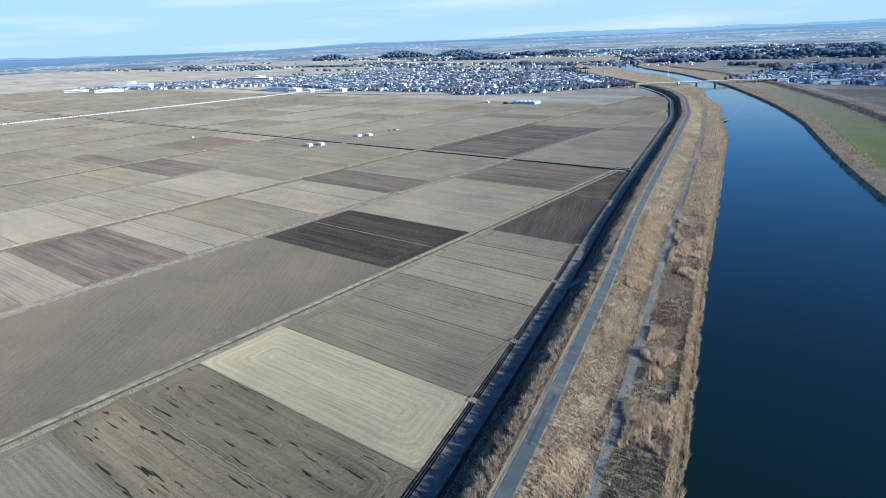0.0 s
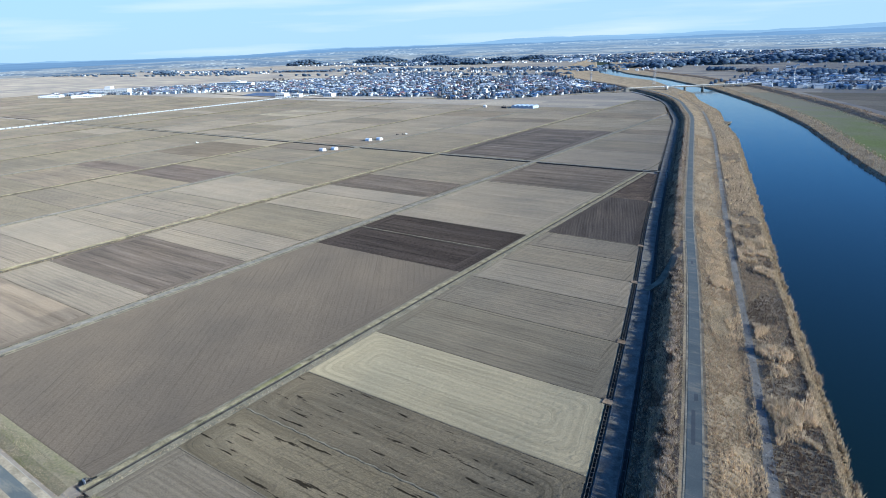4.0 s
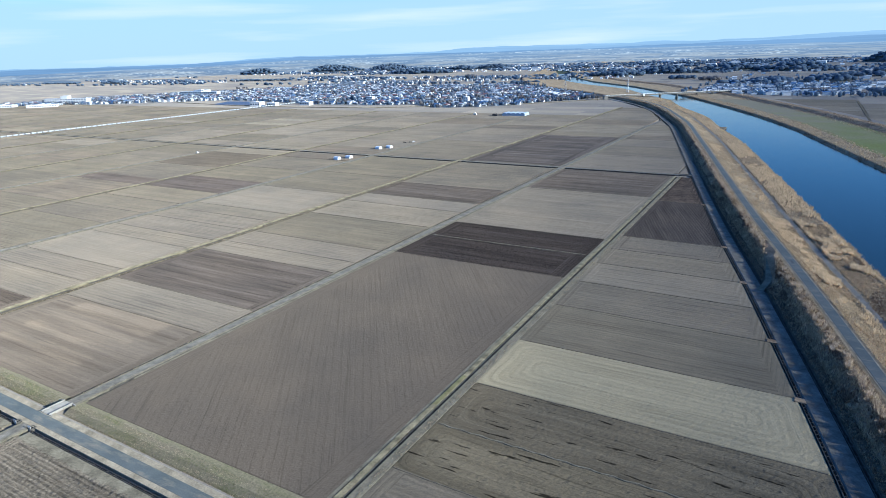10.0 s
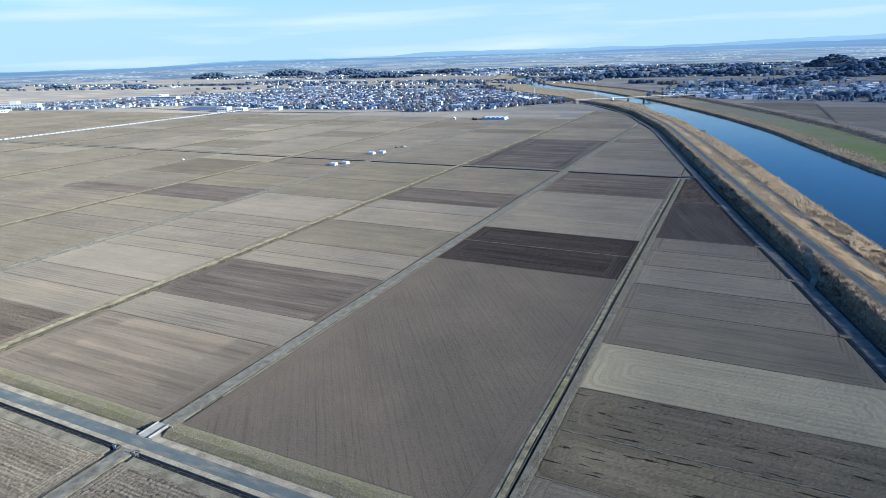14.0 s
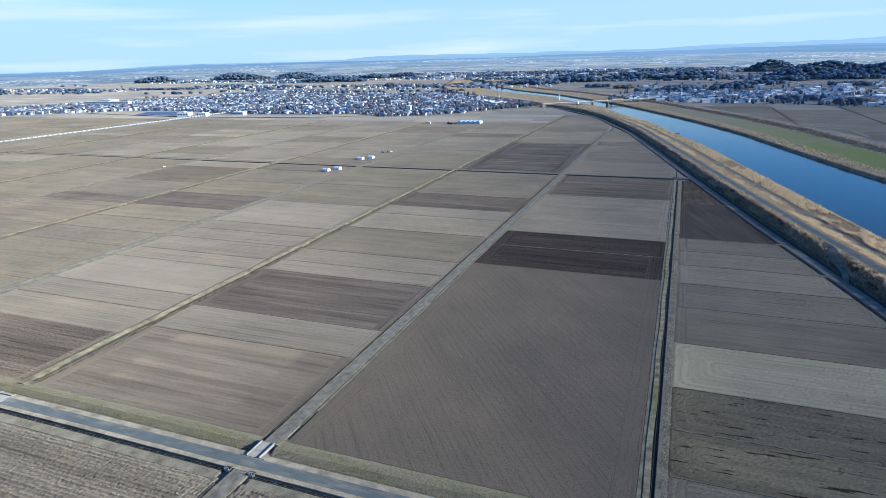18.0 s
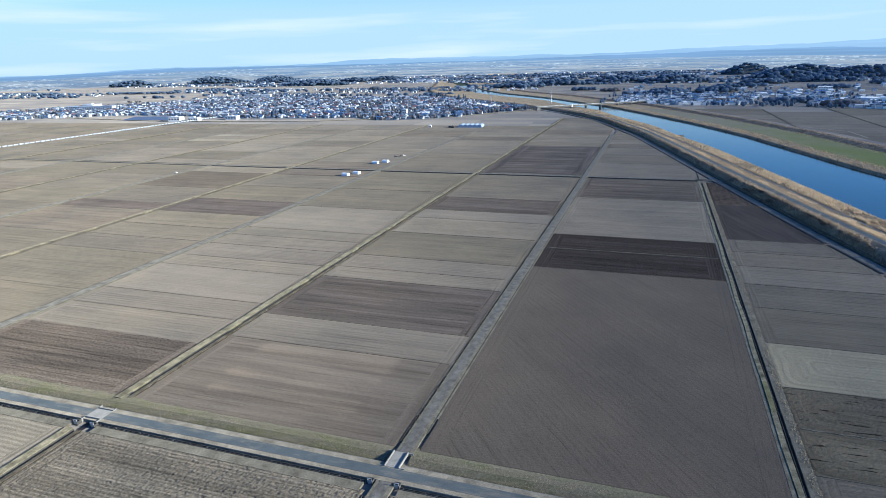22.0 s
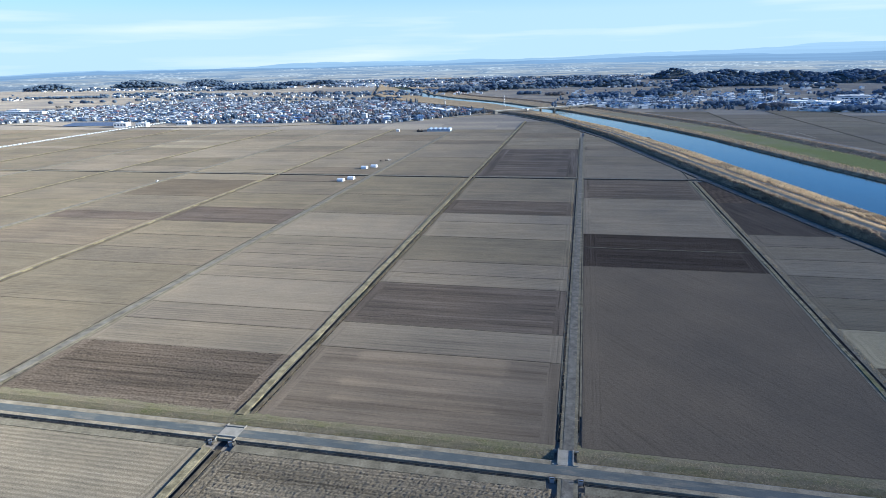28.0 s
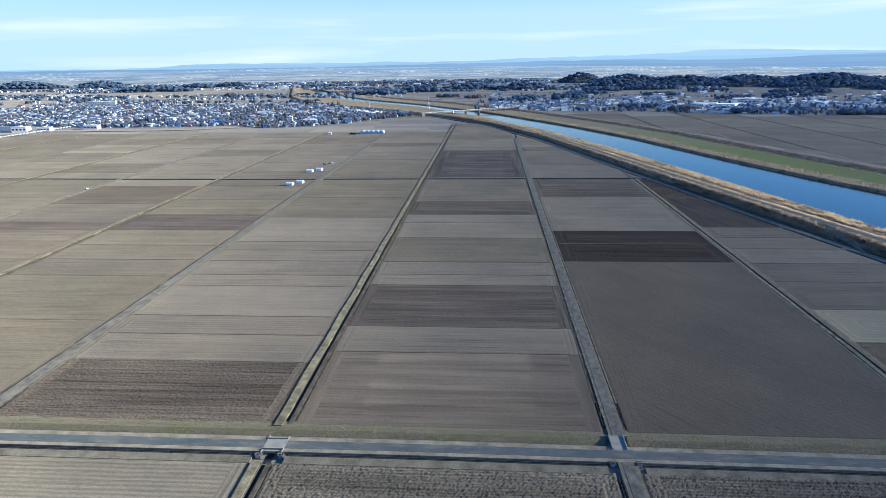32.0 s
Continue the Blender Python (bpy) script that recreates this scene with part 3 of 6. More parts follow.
path_line = [(float(LEVEE(y) + 0.50 * max(SHORE(y) - LEVEE(y), 24)), float(y)) for y in np.arange(-160, 900, 8.0)]
setting("bank_path", *ribbon(path_line, 1.4, 1.16), M_PATH, "stony footpath through the reeds of the river bank", "path")
ramp_y = np.linspace(266, 203, 16)
ramp_line = [(float(LEVEE(y) + np.interp(y, (203, 215, 255, 266), (-18.5, -13, -4.6, -2.0)) * stretch_of(LEVEE, y)), float(y)) for y in ramp_y]
setting("ramp", *ribbon(ramp_line, 1.35, np.interp(ramp_y, (203, 212, 255, 266), (0.3, 0.7, 3.9, LEVEE_TOP + 0.14)), 0.8), M_SHOULDER, "gravel ramp from the levee road down to the lane", "road")


def lined_ditch(line, name, label, gap=4.5, width=0.9, top=0.16, struts=True):
    """A concrete ditch with two thin walls and struts across it."""
    p = np.array(line, float)
    a, b = ribbon(line, (-width / 2 - 0.11, -width / 2), top, 0.9), ribbon(line, (width / 2, width / 2 + 0.11), top, 0.9)
    bits = [a, b]
    if struts:
        seg = np.r_[0, np.cumsum(np.linalg.norm(np.diff(p, axis=0), axis=1))]
        for s in np.arange(1.0, seg[-1], gap):
            x, y = np.interp(s, seg, p[:, 0]), np.interp(s, seg, p[:, 1])
            x2, y2 = np.interp(s + 0.5, seg, p[:, 0]), np.interp(s + 0.5, seg, p[:, 1])
            d = np.array((x2 - x, y2 - y)) / max(1e-6, math.hypot(x2 - x, y2 - y))
            n = np.array((d[1], -d[0])) * (width / 2 + 0.1)
            d = d * 0.055
            q = [(x + i * n[0] + k * d[0], y + i * n[1] + k * d[1], z) for z in (top - 0.2, top + 0.02) for i, k in ((-1, -1), (1, -1), (1, 1), (-1, 1))]
            bits.append((q, [(0, 3, 2, 1), (4, 5, 6, 7), (0, 1, 5, 4), (1, 2, 6, 5), (2, 3, 7, 6), (3, 0, 4, 7)]))
    setting(name, *join_data(bits), M_DITCHWALL, label, "ditch")
    setting("ditch_bed", *ribbon(line, width / 2, GROUND_Z + 0.06, 0.05), M_MUD, "black wet mud in the bottom of a ditch", "ditch")


lined_ditch(along_levee(-120, 460, -23.5), "lane_ditch", "concrete ditch with struts beside the levee lane", 2.0, 0.75)
lined_ditch(along_levee(468, 1150, -23.5), "lane_ditch", "concrete ditch beside the far levee lane", 4.0)
lined_ditch(along_levee(-120, 199, -16.1), "levee_ditch", "narrow concrete ditch at the levee foot")
lined_ditch(along_levee(209, 440, -16.1), "levee_ditch", "narrow concrete ditch at the levee foot")
for y in (111, 151, 210, 262, 355):
    cx = float(LEVEE(y) - 23.5 * stretch_of(LEVEE, y))
    v, f = box_data(cx - 1.8, y - 1.4, -0.1, cx + 1.6, y + 1.4, 0.21)
    setting("ditch_crossing", v, f, M_BRUSH, "earth crossing over the ditch into a field", "crossing")

# ---- fields ----
# how rough the worked soil lies: clods, and ridges along the rows, in metres per metre of grid
RELIEF = {"tan": (0.05, 0.04), "light": (0.05, 0.03), "pale": (0.04, 0.05), "rings": (0.06, 0.01), "grey": (0.06, 0.04), "slate": (0.05, 0.03), "stubble": (0.19, 0.12), "mauve": (0.05, 0.04), "plum": (0.06, 0.05), "streaky": (0.05, 0.03), "brown": (0.07, 0.05), "tufted": (0.15, 0.12), "blots": (0.08, 0.03), "dark": (0.15, 0.05), "darkrow": (0.14, 0.03), "umber": (0.12, 0.03), "orange": (0.04, 0.03), "big": (0.07, 0.01), "straw": (0.04, 0.03)}


FINE = {"big": 0.26, "stubble": 0.36, "dark": 0.4, "umber": 0.4, "darkrow": 0.5, "tufted": 0.36}


def rough_field(x0, x1, y0, y1, soil, label, cell):
    """A field whose soil lies in real clods and rows."""
    r = np.random.default_rng(int(abs(x0(y0) if callable(x0) else x0) * 7 + (y0 + 400) * 13))
    nv = max(4, int((y1 - y0) / cell))
    yy = np.linspace(y0, y1, nv)
    a = np.array([float(x0(y)) if callable(x0) else x0 for y in yy])
    b = np.array([float(x1(y)) if callable(x1) else x1 for y in yy])
    nu = max(4, int((b - a).max() / cell))
    t = np.linspace(0, 1, nu)[None, :]
    x = a[:, None] + (b - a)[:, None] * t
    y = np.repeat(yy[:, None], nu, 1)
    clod, row = ((1.2 if k < 0.14 else 1.5) * k for k in RELIEF[soil])
    z = clod * cell * r.normal(size=x.shape) + row * cell * r.normal(size=(nv, 1))
    z += 0.12 * clod * cell * np.repeat(np.repeat(r.normal(size=(nv // 3 + 1, nu // 3 + 1)), 3, 0), 3, 1)[:nv, :nu]
    z = np.clip(z, -0.4, 0.4)
    jit = cell * 0.22
    x = x + r.uniform(-jit, jit, x.shape) * np.where((t == 0) | (t == 1), 0, 1)
    y[1:-1] += r.uniform(-jit, jit, (nv - 2, nu))
    z[[0, -1]], z[:, [0, -1]] = -0.12, -0.12
    co = np.stack([x, y, z], 2).reshape(-1, 3)
    i = np.arange(nv * nu).reshape(nv, nu)
    p, q, s, u = i[:-1, :-1], i[:-1, 1:], i[1:, 1:], i[1:, :-1]
    tris = np.concatenate([np.stack([p, q, s], 2).reshape(-1, 3), np.stack([p, s, u], 2).reshape(-1, 3)])
    me = np_mesh("field", co, tris, SOILS[soil])
    idx = tris.ravel()
    k = idx // nu
    place, size = me.uv_layers.new(name="metres"), me.uv_layers.new(name="size")
    place.data.foreach_set("uv", np.stack([co[idx, 0] - a[k], co[idx, 1] - y0], 1).astype(np.float32).ravel())
    size.data.foreach_set("uv", np.stack([(b - a)[k], np.full(len(idx), y1 - y0)], 1).astype(np.float32).ravel())
    return tagged(new("field", me), label, "field", kind="structure")


def field(x0, x1, y0, y1, soil, label, step=12.0):
    """A field slab; x0 and x1 are metres or functions of y."""
    left = float(x0(y0)) if callable(x0) else x0
    if -430 < left < 150 and y1 <= 451:
        return rough_field(x0, x1, y0, y1, soil, label, (0.5 if y0 < 130 and left > -210 and y0 > -100 else 0.85) if soil not in FINE else FINE[soil])
    n = max(2, int((y1 - y0) / step) + 1)
    yy = np.linspace(y0, y1, n)
    a = [float(x0(y)) if callable(x0) else x0 for y in yy]
    b = [float(x1(y)) if callable(x1) else x1 for y in yy]
    verts, faces = [], []
    for y, p, q in zip(yy, a, b):
        verts += [(p, y, GROUND_Z), (p + 0.35, y, 0), (q - 0.35, y, 0), (q, y, GROUND_Z)]
    for i in range(n - 1):
        s, t = 4 * i, 4 * i + 4
        faces += [(s, s + 1, t + 1, t), (s + 1, s + 2, t + 2, t + 1), (s + 2, s + 3, t + 3, t + 2)]
    e = 4 * n - 4
    faces += [(0, 3, 2, 1), (e, e + 1, e + 2, e + 3)]
    ob = setting("field", verts, faces, SOILS[soil], label, "field")
    me = ob.data
    place, size = me.uv_layers.new(name="metres"), me.uv_layers.new(name="size")
    idx = [l.vertex_index for l in me.loops]
    place.data.foreach_set("uv", [c for k in idx for c in (verts[k][0] - a[k // 4], verts[k][1] - y0)])
    size.data.foreach_set("uv", [c for k in idx for c in (b[k // 4] - a[k // 4], y1 - y0)])
    return ob


WORDS = {"tan": "tan stubble paddy field, cut and dry", "light": "light straw-coloured paddy field", "pale": "pale dry paddy field with faint rows", "rings": "light paddy field with ring-shaped harvest tracks", "grey": "grey-brown fallow paddy field", "slate": "slate-grey damp paddy field", "stubble": "grey paddy field with tufted stubble rows", "streaky": "brown field with long pale streaks", "mauve": "dull mauve-brown worked field with pale streaks", "brown": "dark brown ploughed field with streaks", "tufted": "dark brown field with rough tufted rows", "blots": "brown stubble field with black streaks and loops", "dark": "very dark freshly ploughed field", "darkrow": "dark field with slanting ridged rows", "orange": "orange-brown bare paddy field", "big": "large dark tilled field with slanting rows", "plum": "dark plum-brown worked paddy field", "straw": "yellowish straw paddy field", "umber": "dark umber-brown ploughed field with fine rows", "dusk": "dark mauve field with pale smudges"}


def strip(x0, x1, cuts, soils, dikes=True):
    """Fields one behind the other, with a low dike on each border."""
    for a, b, s in zip(cuts, cuts[1:], soils):
        field(x0, x1, a, b, s, WORDS[s])
    bits = []
    for y in cuts[1:-1] if dikes else ():
        p = float(x0(y)) if callable(x0) else x0
        q = float(x1(y)) if callable(x1) else x1
        n = max(4, int((q - p) / 12))
        xs = np.linspace(p + 0.8, q - 0.8, n)
        line = [(x, y + rng.uniform(-0.12, 0.12)) for x in xs]
        bits.append(ribbon(line, rng.uniform(0.14, 0.26), 0.04 + rng.uniform(0, 0.05), 0.3))
    if bits:
        setting("field_dike", *join_data(bits), M_DIKE, "low brown earth dikes between paddy fields", "dike")


def ditch_side(y):
    return LEVEE(y) - 24.4 * stretch_of(LEVEE, y)


def leaning(x, slope=0.010):
    """A field border that runs beside a lane or canal lying a little aslant."""
    return lambda y: x + slope * (y - 5)


rng = random.Random(4)
strip(leaning(5.5), 105.2, [7, 182, 219, 251, 365.5, 450], ["big", "dark", "dark", "tan", "brown"])
strip(leaning(4.1), 107, [461, 540, 600, 656, 690, 740, 800], ["tan", "grey", "tan", "mauve", "tan", "grey"])
strip(leaning(4.1), lambda y: ditch_side(y) - 1, [800.5, 850, 900, 950], ["tan", "grey", "tan"])
strip(107.6, lambda y: max(ditch_side(y), 108.5), [461, 500, 540], ["tan", "grey"])
strip(leaning(-101.6), leaning(-2.1), [7, 61, 86.5, 140, 157, 180, 232, 273, 299, 345, 450], ["streaky", "tan", "brown", "tan", "tan", "slate", "tan", "light", "brown", "grey"])
strip(leaning(-101.6), leaning(-1.6), [461, 664, 700, 745, 790, 850, 910, 990, 1050], ["dusk", "grey", "tan", "straw", "mauve", "tan", "tan", "grey"])
strip(leaning(-206.9, 0.006), leaning(-108.5), [7, 50.5, 75.5, 96, 136.5, 154.5, 180, 202, 221.5, 289, 361, 450], ["tufted", "tan", "tan", "light", "tan", "tan", "tan", "straw", "light", "slate", "slate"])
strip(-311, leaning(-214.4, 0.006), [7, 89, 151, 181, 212, 250, 297, 355, 416, 450], ["slate", "slate", "grey", "grey", "grey", "plum", "slate", "grey", "mauve"])
strip(-418, -319, [7, 60, 120, 180, 249, 273, 337, 416, 450], ["slate", "grey", "slate", "mauve", "plum", "grey", "orange", "straw"])
strip(112.2, ditch_side, [-60, 27, 50, 76, 112, 150, 181, 210, 236, 262, 357.5, 447], ["grey", "blots", "blots", "rings", "slate", "grey", "tan", "grey", "grey", "umber", "darkrow"])
strip(5.0, 105.2, [-150, -70, -13], ["grey", "stubble"])
strip(-101.7, -2.4, [-150, -110, -13], ["grey", "stubble"])
strip(-207.3, -108.4, [-150, -90, -13], ["tan", "pale"])
strip(-311, -214.6, [-150, -90, -13], ["tan", "grey"])
KINDS = ["grey", "slate", "grey", "tan", "grey", "slate", "mauve", "mauve", "slate", "slate"]
NORTH = {0: ([461, 549, 585, 650, 713, 751, 812, 860, 905], ["grey", "grey", "tan", "tan", "mauve", "tan", "tan", "grey"]),
         1: ([461, 500, 530, 566, 620, 680, 750, 820, 905], ["mauve", "straw", "tan", "straw", "straw", "tan", "mauve", "tan"]),
         2: ([461, 480, 508, 560, 620, 680, 750, 830, 905], ["straw", "straw", "tan", "tan", "grey", "tan", "tan", "tan"]),
         3: ([461, 494, 558, 566, 634, 700, 760, 820, 905], ["tan", "slate", "tan", "light", "tan", "tan", "grey", "tan"]),
         4: ([461, 520, 580, 656, 685, 715, 746, 820, 905], ["tan", "tan", "grey", "pale", "tan", "pale", "grey", "tan"])}
for k in range(0, 17):
    x1 = {0: leaning(-108.5), 1: leaning(-212.9, 0.006)}.get(k, -106.5 - 105.5 * k)
    x0 = -106.5 - 105.5 * k - 100 if k else leaning(-208.2, 0.006)
    for y_start, y_end in ((461, 905),) + (((7, 450),) if k > 2 else ()):
        if y_start == 461 and k in NORTH:
            strip(x0, x1, *NORTH[k])
            continue
        cuts, y = [y_start], y_start
        while y < y_end:
            y += rng.choice((22, 30, 34, 45, 50, 60))
            cuts.append(min(y, y_end))
        strip(x0, x1, cuts, [rng.choice(KINDS) for _ in cuts], dikes=k < 7)


# beyond the river: broad fields between dark drains
def far_side(y):
    return FAR_SHORE(y) + 118 * stretch_of(FAR_SHORE, y)


xs = [268, 384, 494, 604, 716, 830]
for k, (xa, xb) in enumerate(zip(xs, xs[1:])):
    cuts, y = [430 + 10 * k], 430
    while y < 1180 - 25 * k:
        y += rng.choice((90, 110, 140))
        cuts.append(y)
    strip(lambda y, xa=xa: max(xa + 2, float(far_side(y))), lambda y, xb=xb: max(xb - 2, float(far_side(y)) + 4), cuts, [rng.choice(("tan", "grey", "tan", "straw")) for _ in cuts])
strip(lambda y: float(far_side(y)), 266, [900, 960, 1040, 1120, 1200, 1260], ["tan", "grey", "tan", "grey", "slate"])
for x in xs[:-1]:
    y0 = max(500, 1500 - 2.2 * x)
    setting("drain", *ribbon([(x, y) for y in np.arange(y0, 1270, 30)], 1.6, 0.12, 0.5), M_SCRUB_AND_SHADE, "dark overgrown drain between broad fields", "ditch")
setting("far_track", *ribbon([(282, 913), (323, 862), (327, 790)], 1.6, 0.2), M_SAND, "pale dirt track beyond the river", "road")

# ---- farm roads, lanes, canals and their crossings ----
ROAD = [(-1500, 1), (-600, -1.5), (-190, -4), (-60, -4.3), (50, -5.6), (125, -6.8), (214, -8.5)]


def road_y(x):
    p = np.array(ROAD)
    return float(np.interp(x, p[:, 0], p[:, 1]))


def road_line(x0, x1, off=0.0, step=12.0):
    return [(float(x), road_y(x) + off) for x in np.linspace(x0, x1, max(2, int((x1 - x0) / step)))]


setting("road", *ribbon(road_line(-1500, 205), 1.95, 0.42, 0.5), M_ASPHALT, "straight grey asphalt farm road between ditches", "road")
setting("road_verge", *ribbon(road_line(-1500, 205, 2.9), 1.1, 0.36, 0.8), M_SAND, "pale sandy shoulder of the farm road", "verge")
setting("road_verge", *ribbon(road_line(-1500, 205, -2.7), 0.95, 0.36, 0.8), M_SAND, "pale sandy shoulder of the farm road", "verge")


def grass_bank(x0, x1):
    line = road_line(x0, x1, 0, 6.0)
    verts, faces = [], []
    prof = ((4.1, -1.25), (4.5, -1.3), (6.0, -0.55), (8.3, 0.12), (11.2, 0.06), (13.6, -0.17))
    for x, y in line:
        for off, z in prof:
            verts.append((x, y + off + noise.noise((x * 0.2, off, 0)) * 0.25, z + noise.noise((x * 0.35, off * 2, 3)) * 0.12))
    n = len(prof)
    faces = [(i * n + j, (i + 1) * n + j, (i + 1) * n + j + 1, i * n + j + 1) for i in range(len(line) - 1) for j in range(n - 1)]
    setting("grass_bank", verts, faces, M_VERGE, "yellow-green grass slope along the roadside drain", "bank")
    setting("drain_wall", *ribbon(road_line(x0, x1, 3.95), 0.09, 0.40, 1.7), M_CONCRETE, "low concrete wall of the roadside drain", "wall")
    setting("drain_bed", *ribbon(road_line(x0, x1, 4.3), 0.35, -1.15, 0.1), M_MUD, "dark wet bed of the roadside drain", "ditch")


for x0, x1 in ((-1500, -217), (-205, -2.2), (4.4, 104), (112, 190)):
    grass_bank(x0, x1)
for x0, x1 in ((-1500, -216), (-207, -109), (-99, -4), (6.5, 106), (112, 190)):
    setting("ditch_shoulder", *ribbon(road_line(x0, x1, -7.2, 6.0), 1.8, 0.07, 0.8), M_SHOULDER, "bare earth strip between the road ditch and a field", "verge")
    lined_ditch(road_line(x0, x1, -4.9, 6.0), "road_ditch", "concrete ditch with struts along the farm road", 3.2, 0.48, 0.22)

LANES = ((1.9, 4.2, 800, 1.6), (-210.5, 4, 905, 1.6), (-424, 4, 905, 1.6), (-635, 4, 905, 1.9), (-846, 4, 905, 1.9))
for x, y0, y1, half in LANES:
    lean = 0.010 if x > -100 else 0.006
    line = [(x + lean * (y - y0), y) for y in np.linspace(y0, y1, 40)]
    setting("lane", *ribbon(line, half, 0.30, 0.7), M_LANE, "grey gravel farm lane between fields", "road")
    for side in (-1, 1):
        setting("lane_verge", *ribbon(line, tuple(sorted((side * half, side * (half + (1.04 if side > 0 else 1.1))))), 0.22, 0.9), M_SHOULDER, "rough dry grass verge of a farm lane", "verge")
        setting("lane_verge", *ribbon([q for q in line if q[1] > 7], tuple(sorted((side * (half + (1.38 if side > 0 else 1.9)), side * (half + (2.05 if side > 0 else 2.45))))), 0.06, 0.9), M_SHOULDER, "bare earth between a lane ditch and a field", "verge")
    if x > -300:
        fine_line = [(x + lean * (y - y0), float(y)) for y in np.arange(y0 + 6, 448, 3.0)]
        for b0, b1 in ((9, 58), (63, 138), (142, 232), (236, 300), (304, 447)):
            lined_ditch([(a - half - 1.5, b) for a, b in fine_line if b0 < b < b1], "lane_ditch", "dark concrete ditch with struts beside a farm lane", 3.4, 0.65, 0.14)
        for b0, b1 in ((14, 52), (56, 118), (124, 210), (216, 330), (336, 447)):
            lined_ditch([(a + half + 1.2, b) for a, b in fine_line if b0 < b < b1], "lane_ditch", "narrow dark ditch beside a farm lane", 3.0, 0.28, 0.14, struts=False)
    south = [(x, y) for y in np.linspace(-165, road_y(x) - 1.9, 20)]
    setting("lane", *ribbon(south, half, 0.30, 0.7), M_LANE, "grey gravel farm lane between fields", "road")
    for side in (-1, 1):
        setting("lane_verge", *ribbon(south, tuple(sorted((side * half, side * (half + 1.2)))), 0.24, 0.7), M_SHOULDER, "rough dry grass verge of a farm lane", "verge")
    if x > -300:
        lined_ditch([(a - half - 1.8, b) for a, b in south[:-1]], "lane_ditch", "concrete ditch with struts beside a farm lane", 2.2, 0.7, 0.2)

# canals: a pale bank and a dark channel with concrete sides
for x, y0, y1 in ((107.5, 3, 449), (107.5, -160, -13), (-106.3, 6, 1050), (-106.3, -160, -13), (-315, 6, 905), (-527, 6, 905), (-740, 6, 905)):
    ys_c = np.linspace(y0, y1, max(4, int((y1 - y0) / 12)))
    lean = 0.010 if x > -200 and y1 > 500 else 0.0
    bank = [(x - 0.3 + lean * (y - y0) + 0.2 * math.sin(y * 0.11), y) for y in ys_c]
    wide = 0.85 if x > 100 else (1.4 if x > -200 else 1.0)
    setting("canal_bank", *ribbon(bank, wide, 0.2 if x > 100 else 0.42, 1.1), M_BANK, "pale dry grass bank of an irrigation canal", "bank")
    chan = [(x + wide + 0.6 + lean * (y - y0), y) for y in ys_c]
    lined_ditch(chan, "canal", "dark irrigation canal with concrete sides", 3.0, 0.8 if x > 100 else 1.5, 0.12, struts=False)
    setting("canal_verge", *ribbon([(a + (2.0 if x > 100 else 1.6), b) for a, b in chan], 1.45 if x > 100 else 0.65, 0.10, 0.6), M_SHOULDER if x > 100 else M_SCRUB_AND_SHADE, "dry scrubby edge of an irrigation canal", "bank")
setting("field_edge", *ribbon([(105.65, y) for y in np.linspace(8, 447, 40)], (-0.6, 0.62), 0.06, 0.9), M_SHOULDER, "bare earth edge between the large field and a canal bank", "verge")
setting("pale_dike", *ribbon([(x, 50 + 0.25 * math.sin(x)) for x in np.linspace(113.5, 206, 60)], 0.2, 0.16, 0.3), M_SHOULDER, "pale ridge of straw across a field", "dike")
setting("pale_dike", *ribbon([(x, 219 + 0.15 * math.sin(x * 0.7)) for x in np.linspace(9, 104, 60)], 0.32, 0.2, 0.3), M_SHOULDER, "pale grassy dike between ploughed fields", "dike")
setting("mossy_bank", *ribbon([(107.2, y) for y in np.linspace(58, 78, 6)], 0.75, 0.25, 0.3), M_MOSS, "yellow-green mossy stretch of the canal bank", "bank")
setting("cross_lane", *ribbon([(-1000, 452), (-300, 455), (112, 456.5), (135, 457)], 1.4, 0.16, 0.7), M_LANE, "grey gravel lane across the fields", "road")
setting("cross_verge", *ribbon([(-1000, 454.5), (-300, 456.6), (104, 457.6)], 3.0, 0.05, 0.8), M_SHOULDER, "dry grass strip along the lane across the fields", "verge")
lined_ditch([(-1000, 449), (-300, 452), (106, 453.2)], "cross_ditch", "dark ditch along the lane across the fields", 4.0, 0.45, 0.2, struts=False)


def slab_bridge(x, y, w, length, along):
    """A small concrete slab bridge with curbs and wing walls."""
    ob = thing("slab_bridge", "small pale concrete slab bridge over a roadside drain", "bridge", "farm road bridges", (x, y, 0))
    a, b = (w / 2, length / 2) if along == "y" else (length / 2, w / 2)
    part("deck", box_data(-a, -b, 0.1, a, b, 0.50), M_CONCRETE, ob)
    for s in (-1, 1):
        c = box_data(s * (a - 0.13) - 0.13, -b, 0.50, s * (a - 0.13) + 0.13, b, 0.92) if along == "y" else box_data(-a, s * (b - 0.13) - 0.13, 0.50, a, s * (b - 0.13) + 0.13, 0.92)
        part("curb", c, M_CONCRETE, ob)
        for e in (-1, 1):
            wx, wy = (s * (a + 0.7), e * (b - 0.15)) if along == "y" else (e * (a - 0.15), s * (b + 0.7))
            hx, hy = (0.8, 0.14) if along == "y" else (0.14, 0.8)
            part("wing_wall", box_data(wx - hx, wy - hy, -1.2, wx + hx, wy + hy, 0.62), M_CONCRETE, ob)
    for e in (-1, 1):
        part("abutment", box_data(-a, e * (b - 0.3) - 0.3, -1.3, a, e * (b - 0.3) + 0.3, 0.1) if along == "y" else box_data(e * (a - 0.3) - 0.3, -b, -1.3, e * (a - 0.3) + 0.3, b, 0.1), M_CONCRETE, ob)
    return ob


